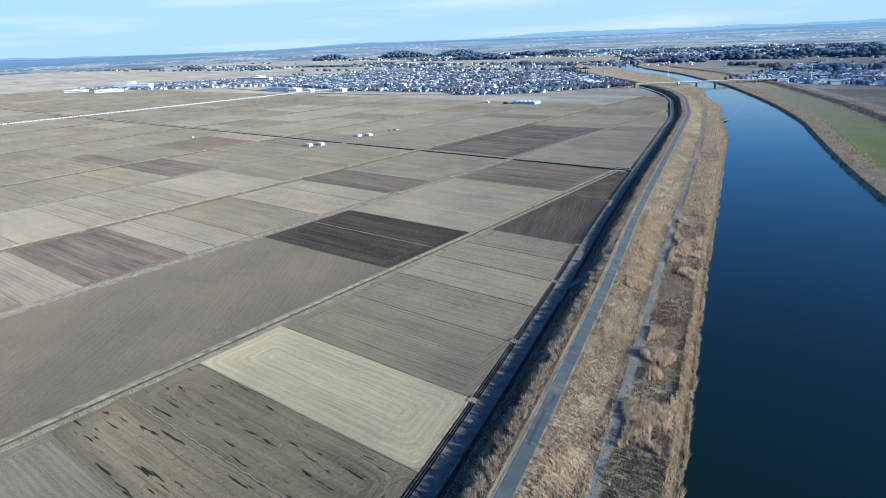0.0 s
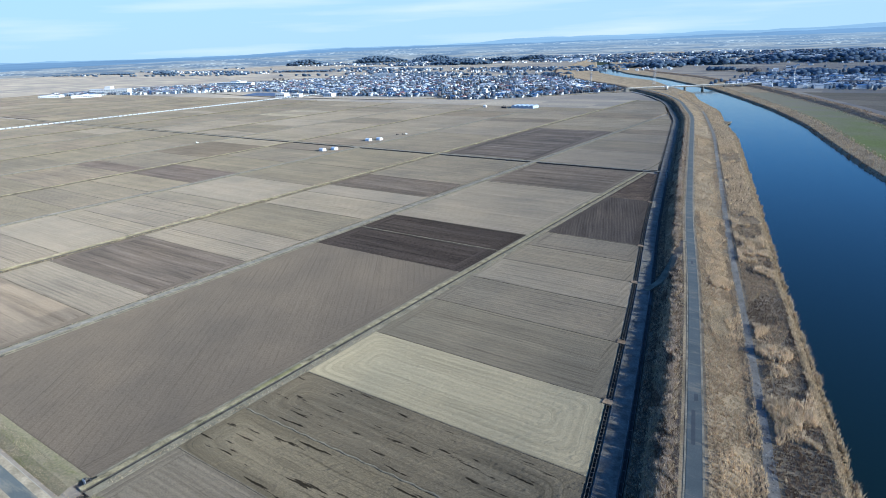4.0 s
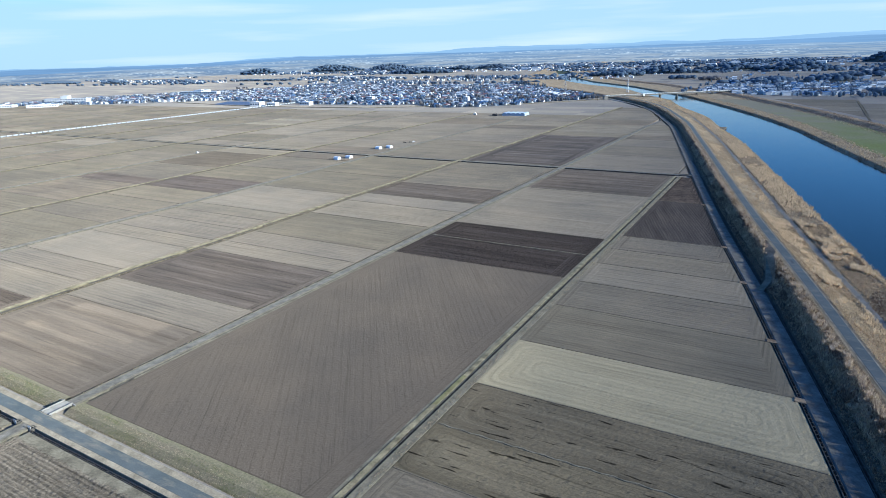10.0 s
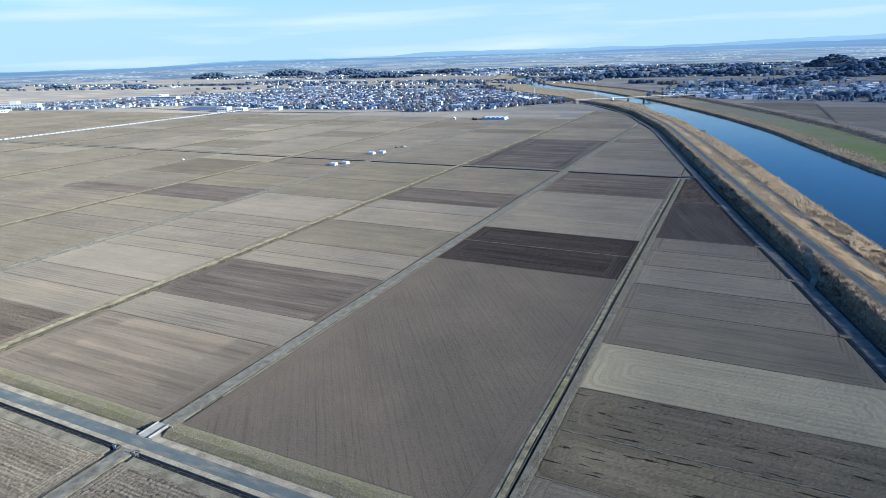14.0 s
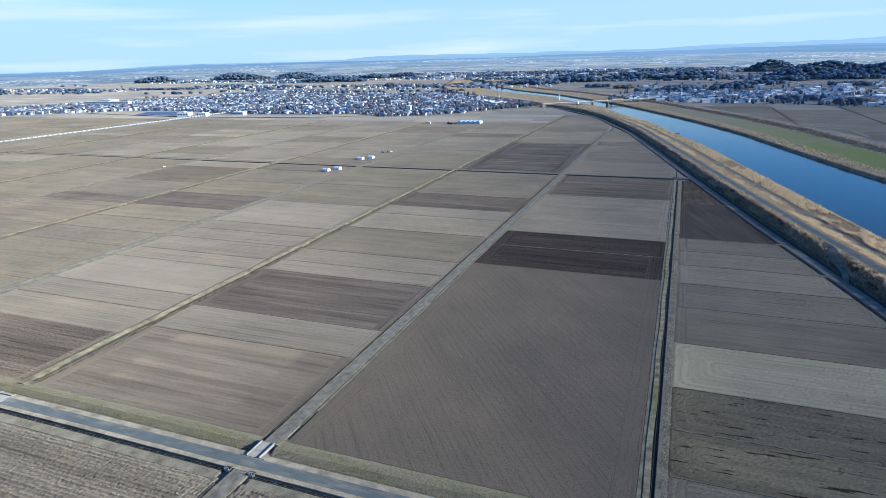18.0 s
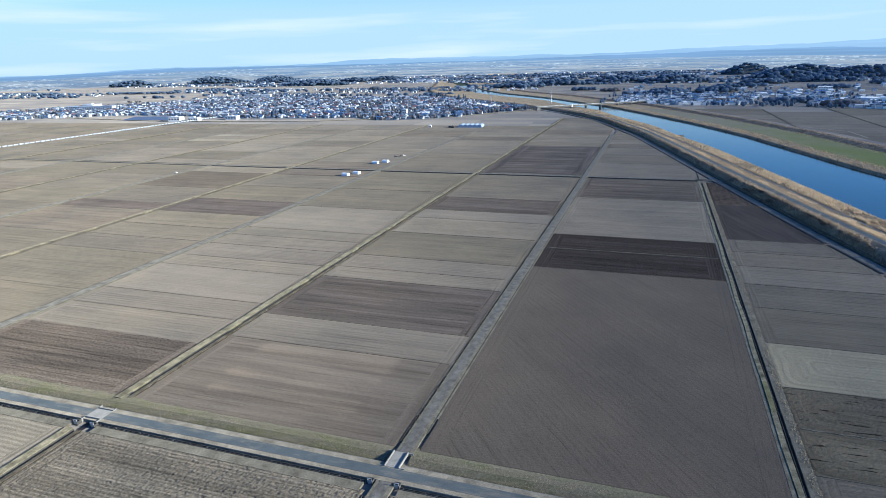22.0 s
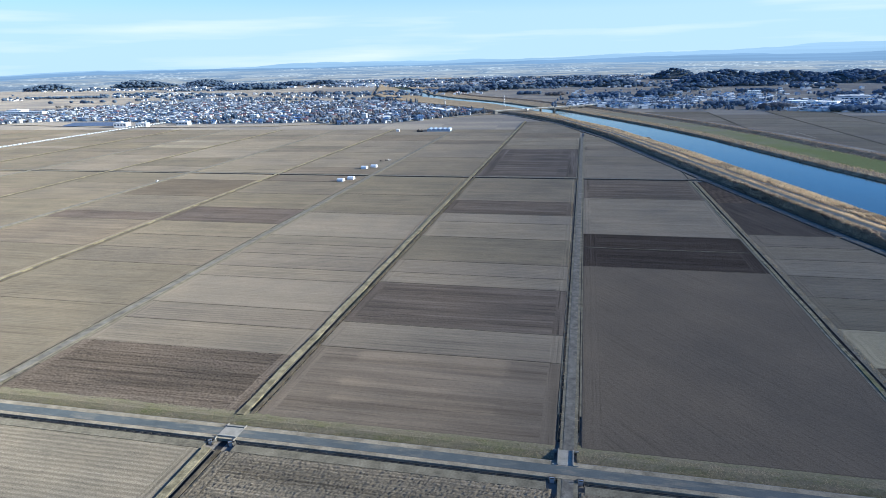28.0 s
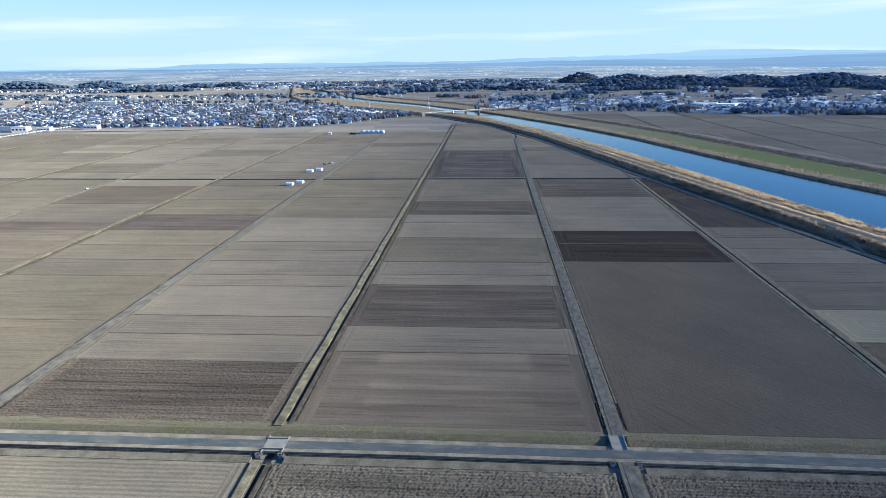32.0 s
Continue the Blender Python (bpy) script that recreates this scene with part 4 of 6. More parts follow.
slab_bridge(1.1, 0.9, 4.6, 7.4, "y")
slab_bridge(-210.5, road_y(-210) + 5.2, 4.6, 7.4, "y")
slab_bridge(-103.8, road_y(-104), 5.6, 6.6, "x")
slab_bridge(109.7, road_y(109), 5.6, 6.6, "x")
for x in (-104.0, 109.6):
    setting("canal_mouth", *ribbon([(x, -12.5), (x, 4.5)], 1.1, GROUND_Z + 0.1, 0.1), M_MUD, "dark canal bed under the road bridge", "ditch")


def sluice(x, y):
    ob = thing("sluice_gate", "small weathered concrete sluice box beside a ditch", "sluice", "sluice gates", (x, y, 0))
    part("box", join_data([box_data(-0.9, -0.9, -0.6, -0.65, 0.9, 0.5), box_data(0.65, -0.9, -0.6, 0.9, 0.9, 0.5), box_data(-0.65, 0.65, -0.6, 0.65, 0.9, 0.5)]), M_DITCHWALL, ob)
    part("gate", box_data(-0.62, -0.75, -0.5, 0.62, -0.68, 0.7), M_STEEL, ob, "grey steel gate leaf")
    part("frame", join_data([box_data(-0.7, -0.8, 0.5, -0.6, -0.62, 1.2), box_data(0.6, -0.8, 0.5, 0.7, -0.62, 1.2), box_data(-0.7, -0.8, 1.2, 0.7, -0.62, 1.3)]), M_STEEL, ob)


for x, y in ((-2.4, -9.2), (5.4, -9.0), (-107.5, -9.5), (-100.6, -9.4), (106.0, 5.5)):
    sluice(x, y)


# ---- reeds, scrub and grass of the river banks ----
def tufts(points, heights, blades, spread, width, seed):
    """Clumps of thin leaning blades at the given places: arrays for np_mesh."""
    r = np.random.default_rng(seed)
    p = np.repeat(np.asarray(points, float), blades, axis=0)
    h = np.repeat(np.asarray(heights, float), blades) * r.uniform(0.6, 1.1, len(p))
    a = r.uniform(0, 2 * np.pi, len(p))
    lean = r.uniform(0.1, 0.75, len(p)) * h * spread
    wa = a + np.pi / 2 + r.uniform(-0.6, 0.6, len(p))
    wd = width * h * r.uniform(0.6, 1.4, len(p))
    base = p + np.stack([np.cos(a), np.sin(a), 0 * a], 1) * (0.25 * h * spread * r.uniform(0, 1, len(p)))[:, None]
    side = np.stack([np.cos(wa), np.sin(wa), 0 * wa], 1) * wd[:, None]
    tip = p + np.stack([np.cos(a) * lean, np.sin(a) * lean, h], 1)
    verts = np.stack([base - side, base + side, tip], 1).reshape(-1, 3)
    return verts, np.arange(len(verts)).reshape(-1, 3)


def bank_height(y, off):
    """Ground height and x at metres right of the levee road."""
    cols = cross_section(y)
    x = LEVEE(y) + off * stretch_of(LEVEE, y)
    return float(x), float(np.interp(x, [c[0] for c in cols], [c[1] for c in cols]))


BANDS = {}


def scatter(count, y0, y1, off0, off1, chooser, seed):
    """Sow clumps between two offsets from the levee road; off1 may be 'shore'."""
    r = random.Random(seed)
    for _ in range(count):
        y = r.uniform(y0, y1)
        far = (SHORE(y) - LEVEE(y)) / stretch_of(LEVEE, y) - 0.3 if off1 == "shore" else off1
        if off0 >= far:
            continue
        off = r.uniform(off0, far)
        got = chooser(y, off, off / far, r)
        if got:
            kind, h = got
            x, z = bank_height(y, off)
            BANDS.setdefault(kind, []).append((x, y, z - 0.05, h))


# single stands: golden reeds, trampled dark brush
CLUMPS = ((242.5, 166, 5.5, 5, "reed", 1.8, 2.8), (251.5, 131, 7, 6, "reed", 1.6, 2.6), (214, 221, 4.5, 8, "reed", 1.4, 2.2), (249, 144, 6, 9, "burnt", 0.2, 0.7), (235, 205, 7, 17, "burnt", 0.3, 0.8), (257, 107, 7, 10, "burnt", 0.3, 0.9), (228, 262, 4, 10, "burnt", 0.3, 0.8))


def choose_bank(y, off, part_way, r):
    x = LEVEE(y) + off * stretch_of(LEVEE, y)
    for cx, cy, rx, ry, kind, low, high in CLUMPS:
        if ((x - cx) / rx) ** 2 + ((y - cy) / ry) ** 2 < 1 + 0.5 * noise.noise((x * 0.3, y * 0.3, 5)):
            return (kind, r.uniform(low, high)) if kind != "bare" else None
    n = noise.noise((x * 0.05, y * 0.035, 1.7))
    n2 = noise.noise((x * 0.12, y * 0.10, 8.2))
    mid = 0.5 * max(SHORE(y) - LEVEE(y), 24) / stretch_of(LEVEE, y)
    if abs(off - mid) < 0.95 + 0.5 * n2:
        return None
    if mid < off < mid + 2.6:
        return ("pale" if r.random() < 0.6 else "scrub", r.uniform(0.15, 0.4))
    if off < mid:
        if n2 > 0.25:
            return ("pale", r.uniform(0.3, 0.7))
        if n > 0.15 and off > 6:
            return ("reed", r.uniform(0.7, 1.5))
        return ("scrub" if r.random() < 0.55 else "pale", r.uniform(0.4, 1.0))
    if part_way > 0.92:
        return ("pale" if r.random() < 0.6 else "reed", r.uniform(0.6, 1.5))
    far = min(1.0, max(0.0, (y - 260) / 120))
    if n + n2 * 0.5 > 0.12 - 0.5 * far and r.random() < 0.8:
        return ("reed", r.uniform(1.2, 2.4))
    if y < 190 and n2 < -0.28:
        return ("burnt", r.uniform(0.3, 0.9))
    if y < 130 and r.random() < 0.15:
        return ("green", r.uniform(0.3, 0.6))
    return ("scrub" if r.random() < 0.65 else "pale", r.uniform(0.4, 1.0))


def choose_slope(y, off, part_way, r):
    if 200 < y < 268:
        ramp_off = np.interp(y, (203, 215, 255, 266), (-18.5, -13, -4.6, -2.0))
        if abs(off - ramp_off) < 2.3:
            return None
    n = noise.noise((off * 0.25, y * 0.06, 4.4))
    if off > -4.4:
        return ("pale", r.uniform(0.3, 0.6))
    # more dark brush low on the slope, its tone standing in for shade
    if off < -12.0:
        return ("scrub" if r.random() < 0.6 else "burnt", r.uniform(0.3, 0.9))
    if n > 0.25:
        return ("pale" if r.random() < 0.5 else "reed", r.uniform(0.5, 1.4))
    if n < -0.3 and off < -6.5:
        return ("burnt", r.uniform(0.5, 1.2))
    return (("scrub", "scrub", "scrub", "pale", "pale", "burnt", "reed", "reed")[r.randrange(8)], r.uniform(0.5, 1.2))


scatter(36000, 55, 330, 3.2, "shore", choose_bank, 11)
scatter(15000, 330, 640, 3.2, "shore", choose_bank, 12)
scatter(9000, 640, 1240, 3.2, "shore", choose_bank, 13)
scatter(20000, 55, 420, -14.9, -3.2, choose_slope, 14)
scatter(11000, 420, 1200, -14.5, -3.2, choose_slope, 15)
r0 = random.Random(16)
for _ in range(9000):
    y = 60 + 1180 * r0.random() ** 1.5
    off = r0.uniform(-2.6, 1.3) + 1.2 * noise.noise((y * 0.11, 0, 6))
    x = float(SHORE(y)) + off
    BANDS.setdefault(r0.choice(("pale", "pale", "reed", "scrub")), []).append((x, y, 0.3 if off < -2.2 else (-0.6 if off < -1 else -1.6), r0.uniform(0.7, 1.5) + max(0, off) * 0.5))
for _ in range(11000):
    y = r0.uniform(330, 1350)
    k = stretch_of(FAR_SHORE, y)
    band = r0.random()
    if band < 0.45:
        off, kind, h = r0.uniform(0.2, 26), r0.choice(("reed", "pale", "scrub")), r0.uniform(0.8, 1.9)
        kind = "burnt" if off < 3.5 else kind
    elif band < 0.55:
        off, kind, h = r0.uniform(22, 80), "green", r0.uniform(0.2, 0.4)
    else:
        off, kind, h = r0.uniform(70, 112), r0.choice(("burnt", "scrub", "scrub", "pale")), r0.uniform(0.5, 1.7)
    z = float(np.interp(off, (0, 3.5, 22, 80, 90, 97, 108, 160), (-1.6, 0.7, 0.8, 0.4, 3.2, 3.3, 0.2, -0.4)))
    BANDS.setdefault(kind, []).append((float(FAR_SHORE(y) + off * k), y, z - 0.05, h))
LOOKS = {
    "reed": ("reeds", M_REED, "tall golden dry reeds on the river bank", 18, 0.5, 0.027),
    "scrub": ("scrub", M_SCRUB, "brown leafless scrub on the levee slopes", 14, 1.0, 0.045),
    "pale": ("dry_grass", M_PALEGRASS, "pale bent dry grass on the river bank", 12, 1.1, 0.06),
    "burnt": ("dark_brush", M_BURNT, "dark matted brush on the bank", 11, 0.9, 0.08),
    "green": ("green_grass", M_GREENTUFT, "low green grass tufts by the river", 6, 1.0, 0.16),
}
for i, (kind, rows_k) in enumerate(sorted(BANDS.items())):
    name, mat, label, blades, spread, width = LOOKS[kind]
    arr = np.array(rows_k)
    stuff(name, np_mesh(name, *tufts(arr[:, :3], arr[:, 3], blades, spread, width, 30 + i), mat), label, "grass")


def shrub_row(y0, y1, gap, twigs, seed):
    """Leafless round shrubs along the levee slope, built of thin twigs."""
    r = np.random.default_rng(seed)
    spots_s, tall_s = [], []
    y = y0
    while y < y1:
        y += gap * r.uniform(0.5, 1.5)
        if 205 < y < 268 and r.random() < 0.75 or noise.noise((y * 0.03, 0, 31)) < -0.35:
            continue
        off = -6.3 + r.normal(0, 0.9)
        x, z = bank_height(y, off)
        spots_s.append((x, y, z - 0.1))
        tall_s.append(r.uniform(1.2, 2.7))
    return tufts(spots_s, tall_s, twigs, 1.15, 0.03, seed + 1)


for y0, y1, gap, twigs in ((60, 470, 1.5, 110), (470, 1160, 2.4, 50)):
    stuff("shrubs", np_mesh("shrubs", *shrub_row(y0, y1, gap, twigs, 70 + int(gap * 10)), M_TWIGS), "row of round leafless grey-brown shrubs on the levee slope", "shrubs")
rs = np.random.default_rng(90)
stones_at = []
for _ in range(2600):
    y = 60 + 330 * rs.random()
    mid_x = float(LEVEE(y) + 0.50 * max(SHORE(y) - LEVEE(y), 24))
    stones_at.append((mid_x + rs.normal(0, 0.9), y, 1.14))
size_s = rs.uniform(0.06, 0.24, (len(stones_at), 1)) * np.array([[1.2, 1.0, 0.7]])
v_s, f_s = ICO[1]
co_s = v_s[None] * (1 + rs.normal(0, 0.15, (len(stones_at), len(v_s), 1))) * size_s[:, None, :] + np.array(stones_at)[:, None, :]
stuff("rubble", np_mesh("rubble", co_s.reshape(-1, 3), (f_s[None] + (np.arange(len(stones_at)) * len(v_s))[:, None, None]).reshape(-1, 3), M_STONE), "grey stones strewn along the river footpath", "stones")
# grass along the roadside drain and the canal edges
r0 = random.Random(21)
pts = [(x, road_y(x) + r0.uniform(5.0, 10.8), 0.0, r0.uniform(0.08, 0.24)) for x in (r0.uniform(-420, 190) for _ in range(26000)) if not (-3 < x < 5 or -214 < x < -207)]
pts = [(x, y, float(np.interp(y - road_y(x), (4.5, 6.0, 8.3, 11.2), (-1.2, -0.5, 0.1, 0.03))), h) for x, y, _, h in pts]
g = np.array([p for p in pts if noise.noise((p[0] * 0.07, p[1] * 0.3, 2)) < 0.25])
stuff("verge_grass", np_mesh("verge_grass", *tufts(g[:, :3], g[:, 3], 6, 1.0, 0.2, 50), M_PALEGRASS), "short dry grass on the roadside slope", "grass")
g = np.array([p for p in pts if noise.noise((p[0] * 0.07, p[1] * 0.3, 2)) >= 0.25])
stuff("verge_grass", np_mesh("verge_grass", *tufts(g[:, :3], g[:, 3], 6, 1.0, 0.2, 51), M_GREENTUFT), "short green grass on the roadside slope", "grass")
g = []
for x in (-100.9, 111.0, 111.8, -108.2, -0.4, 4.0):
    for _ in range(1100):
        y = r0.uniform(8, 448)
        g.append((x + r0.gauss(0, 0.4), y, 0.05, r0.uniform(0.15, 0.5)))
g = np.array(g)
stuff("edge_grass", np_mesh("edge_grass", *tufts(g[:, :3], g[:, 3], 6, 1.0, 0.2, 52), M_PALEGRASS), "thin dry grass along ditches and canals", "grass")


# ---- trees ----
def leaf_cloud(centres, radii, per, size, seed):
    """Small loose triangles filling ellipsoids, denser towards the rim."""
    r = np.random.default_rng(seed)
    c = np.repeat(np.asarray(centres, float), per, axis=0)
    e = np.repeat(np.asarray(radii, float), per, axis=0)
    d = r.normal(size=c.shape)
    d /= np.linalg.norm(d, axis=1)[:, None]
    q = c + d * e * (r.uniform(0.25, 1.0, len(c)) ** 0.45)[:, None]
    s = np.repeat(np.broadcast_to(size, len(centres)), per) * r.uniform(0.6, 1.4, len(c))
    tri = r.normal(size=(len(c), 3, 3))
    tri /= np.linalg.norm(tri, axis=2)[:, :, None]
    verts = (q[:, None, :] + tri * s[:, None, None]).reshape(-1, 3)
    return verts, np.arange(len(verts)).reshape(-1, 3)


def grove(centres, radii, leaves, size, seed, level=2, lumps=0.11):
    """Lumpy crowns, each fringed with loose leaf clumps: arrays for np_mesh."""
    r = np.random.default_rng(seed)
    c, e = np.asarray(centres, float), np.asarray(radii, float)
    v, f = ICO[level]
    q = v[None] * (1 + r.normal(0, lumps, (len(c), len(v), 1))) * e[:, None, :] * 0.86 + c[:, None, :]
    t = f[None] + (np.arange(len(c)) * len(v))[:, None, None]
    lv, lt = leaf_cloud(c, e * 1.12, leaves, size, seed + 1)
    return np.concatenate([q.reshape(-1, 3), lv]), np.concatenate([t.reshape(-1, 3), lt + len(c) * len(v)])


def taper(points, radii, sides=6):
    verts, faces = [], []
    for (x, y, z), rad in zip(points, radii):
        verts += [(x + rad * math.cos(2 * math.pi * i / sides), y + rad * math.sin(2 * math.pi * i / sides), z) for i in range(sides)]
    for j in range(len(points) - 1):
        for i in range(sides):
            a, b = j * sides + i, j * sides + (i + 1) % sides
            faces.append((a, b, b + sides, a + sides))
    return verts, faces


def tree_model(kind, seed):
    r = random.Random(seed)
    bare = kind == "bare"
    h = r.uniform(8, 12) if bare else r.uniform(11, 17)
    ob = thing("tree", "leafless grey-brown winter tree among houses" if bare else "tall conifer among houses, blued with painted haze", "tree", "trees of the town")
    bits = [taper([(0, 0, -1), (0.1, 0, h * 0.4), (0, 0.15, h * 0.8)], [0.35, 0.25, 0.1])]
    centres, radii = [], []
    if bare:
        for i in range(7):
            a, z = r.uniform(0, 6.28), r.uniform(0.35, 0.6) * h
            tip = (math.cos(a) * h * 0.3, math.sin(a) * h * 0.3, z + h * 0.3)
            bits.append(taper([(0, 0, z), (tip[0] * 0.6, tip[1] * 0.6, z + h * 0.12), tip], [0.16, 0.1, 0.04], 5))
            centres.append(tip)
            radii.append((h * 0.2, h * 0.2, h * 0.18))
        centres.append((0, 0, h * 0.82))
        radii.append((h * 0.22, h * 0.22, h * 0.18))
    else:
        for i in range(9):
            k = i / 8
            w = h * 0.24 * (1.05 - k) + 0.4
            centres.append((r.uniform(-0.3, 0.3), r.uniform(-0.3, 0.3), h * (0.18 + 0.78 * k)))
            radii.append((w, w, h * 0.09))
    part("trunk", join_data(bits), M_BARK, ob)
    part("crown", np_mesh("crown", *(leaf_cloud(centres, radii, 55, 0.45, seed) if bare else grove(centres, radii, 26, 0.55, seed, 2, 0.15)), M_BARE if bare else M_HAZY_CONIFER), None, ob)
    return ob


TREES = [tree_model(k, 60 + i) for i, k in enumerate(("bare", "conifer", "bare", "conifer", "conifer", "bare"))]
used_trees = set()


def plant(i, x, y, scale=1.0, z=GROUND_Z):
    """A tree of the given model; the first use of a model takes the model itself."""
    m = Matrix.LocRotScale((x, y, z), Euler((0, 0, (x * 7 + y) % 6.28)), (scale, scale, scale))
    if i in used_trees:
        ob = copy_thing(TREES[i], m)
        ob.matrix_basis = m
    else:
        used_trees.add(i)
        TREES[i].matrix_basis = m


# ---- the town ----
WALLS = [patchy("house_wall", c, 0.07, 0.3, 2.0, rough=0.85, relief=0.1, by_object=0.08) for c in ((0.76, 0.78, 0.79), (0.52, 0.54, 0.56), (0.62, 0.61, 0.58), (0.36, 0.38, 0.40))]
ROOFS = [patchy("house_roof", c, 0.14, 0.4, 2.5, rough=0.55, relief=0.3, by_object=0.15) for c in ((0.065, 0.075, 0.095), (0.12, 0.15, 0.20), (0.20, 0.11, 0.115), (0.30, 0.34, 0.39), (0.07, 0.14, 0.27), (0.13, 0.105, 0.10), (0.50, 0.54, 0.58))]


def gable(w, d, h, rise, eave=0.6, thick=0.22):
    """Walls and roof of a house w by d with its ridge along x."""
    a, b = w / 2, d / 2
    walls = ([(-a, -b, -0.4), (a, -b, -0.4), (a, b, -0.4), (-a, b, -0.4), (-a, -b, h), (a, -b, h), (a, b, h), (-a, b, h), (-a, 0, h + rise), (a, 0, h + rise)],
             [(0, 1, 5, 4), (2, 3, 7, 6), (1, 2, 6, 9, 5), (3, 0, 4, 8, 7)])
    slope = rise / b
    prof = [(-b - eave, h - eave * slope), (0, h + rise), (b + eave, h - eave * slope)]
    v = []
    for x in (-a - eave, a + eave):
        v += [(x, y, z + 0.02) for y, z in prof] + [(x, y, z + thick) for y, z in prof]
    f = [(0, 6, 7, 1), (1, 7, 8, 2), (3, 4, 10, 9), (4, 5, 11, 10), (0, 1, 4, 3), (1, 2, 5, 4), (6, 9, 10, 7), (7, 10, 11, 8), (0, 3, 9, 6), (2, 8, 11, 5)]
    cap = box_data(-a - eave, -0.18, h + rise + thick - 0.05, a + eave, 0.18, h + rise + thick + 0.14)
    return walls, join_data([(v, f), cap])


def hip(w, d, h, rise, eave=0.7, thick=0.22):
    a, b = w / 2, d / 2
    walls = ([(-a, -b, -0.4), (a, -b, -0.4), (a, b, -0.4), (-a, b, -0.4), (-a, -b, h), (a, -b, h), (a, b, h), (-a, b, h)], [(0, 1, 5, 4), (1, 2, 6, 5), (2, 3, 7, 6), (3, 0, 4, 7)])
    A, B, r = a + eave, b + eave, max(0.4, a - b)
    low = h - eave * rise / b
    v = [(-A, -B, low), (A, -B, low), (A, B, low), (-A, B, low), (-A, -B, low + thick), (A, -B, low + thick), (A, B, low + thick), (-A, B, low + thick), (-r, 0, h + rise + thick), (r, 0, h + rise + thick)]
    f = [(0, 3, 2, 1), (0, 1, 5, 4), (1, 2, 6, 5), (2, 3, 7, 6), (3, 0, 4, 7), (4, 5, 9, 8), (5, 6, 9), (6, 7, 8, 9), (7, 4, 8)]
    return walls, (v, f)


def house_model(i):
    r = random.Random(200 + i)
    w, d = r.uniform(9, 14), r.uniform(7, 9.5)
    tall = r.random() < 0.65
    h, rise = (5.6 if tall else 3.2), r.uniform(1.4, 2.4)
    wall, roof = (gable if r.random() < 0.6 else hip)(w, d, h, rise)
    wm, rm = WALLS[i % 4], ROOFS[i % 7]
    tone = ("white", "grey", "cream", "dark grey")[i % 4]
    rt = ("dark grey", "slate blue", "red-brown", "light grey", "blue", "brown", "pale metal")[i % 7]
    ob = thing("house", f"{'two-storey' if tall else 'low'} house with {tone} walls and a {rt} roof", "house", "houses of the town")
    part("wall", wall, wm, ob)
    part("roof", roof, rm, ob)
    for s in (-1, 1):
        for z in ((1.0, 3.7) if tall else (1.0,)):
            y = s * (d / 2 + 0.03)
            part("window", box_data(-w * 0.32, y - 0.05, z, -w * 0.05, y + 0.05, z + 1.3), M_GLASS, ob)
    part("door", box_data(w * 0.12, -d / 2 - 0.08, -0.2, w * 0.12 + 1.4, -d / 2 + 0.04, 2.0), M_RUST, ob)
    if tall:
        low_w, low_r = gable(w * 0.55, d * 0.6, 2.9, 1.0, 0.4, 0.18)
        shift = lambda q: ([(x + w * 0.18, y - d * 0.62, z) for x, y, z in q[0]], q[1])
        part("annex", shift(low_w), wm, ob)
        part("annex_roof", shift(low_r), rm, ob)
    return ob


HOUSES = [house_model(i) for i in range(14)]
used_houses = set()


def build_house(i, x, y, turn, scale=1.0):
    m = Matrix.LocRotScale((x, y, GROUND_Z + 0.3), Euler((0, 0, turn)), (scale, scale, scale))
    if i in used_houses:
        copy_thing(HOUSES[i], m).matrix_basis = m
    else:
        used_houses.add(i)
        HOUSES[i].matrix_basis = m


def far_houses(name, label, places):
    """Small far houses, walls and roofs joined by tone."""
    groups = {}
    for x, y, w, d, h, rise, turn, wm, rm in places:
        wall, roof = gable(w, d, h, rise, 0.5)
        c, s = math.cos(turn), math.sin(turn)
        move = lambda q: ([(x + c * a - s * b, y + s * a + c * b, z + GROUND_Z) for a, b, z in q[0]], q[1])
        groups.setdefault(("w", wm), []).append(move(wall))
        groups.setdefault(("r", rm), []).append(move(roof))
    for (what, k), bits in groups.items():
        mat = WALLS[k] if what == "w" else ROOFS[k]
        stuff(name, mesh(name, *join_data(bits), mat), label, "houses")


def town_front(x):
    return float(np.interp(x, (-1850, -1760, -1660, -1550, -1423, -1340, -1200, -1040, -905, -811, -612, -560, -520, -450, -376, -319, -243, -180), (740, 770, 830, 880, 935, 985, 1080, 1080, 1045, 1015, 1020, 1040, 1040, 985, 1015, 1062, 1190, 1310)))


def town_back(x):
    return float(np.interp(x, (-1850, -1740, -1600, -1400, -1270, -1100, -940, -840, -700, -560, -480, -350, -250), (810, 1080, 1330, 1520, 1680, 1710, 1660, 1720, 1640, 1700, 1660, 1500, 1350)))


def dwelling(r, x, y):
    return (x, y, r.uniform(8, 13), r.uniform(6.5, 9), r.choice((3.2, 5.4, 5.6, 5.8)), r.uniform(1.3, 2.3), 0.12 + r.choice((0, math.pi / 2)) + r.uniform(-0.12, 0.12), r.choice((0, 0, 0, 1, 1, 2, 2, 3)), r.choice((0, 0, 1, 1, 2, 3, 3, 3, 4, 5, 6, 6, 6)))


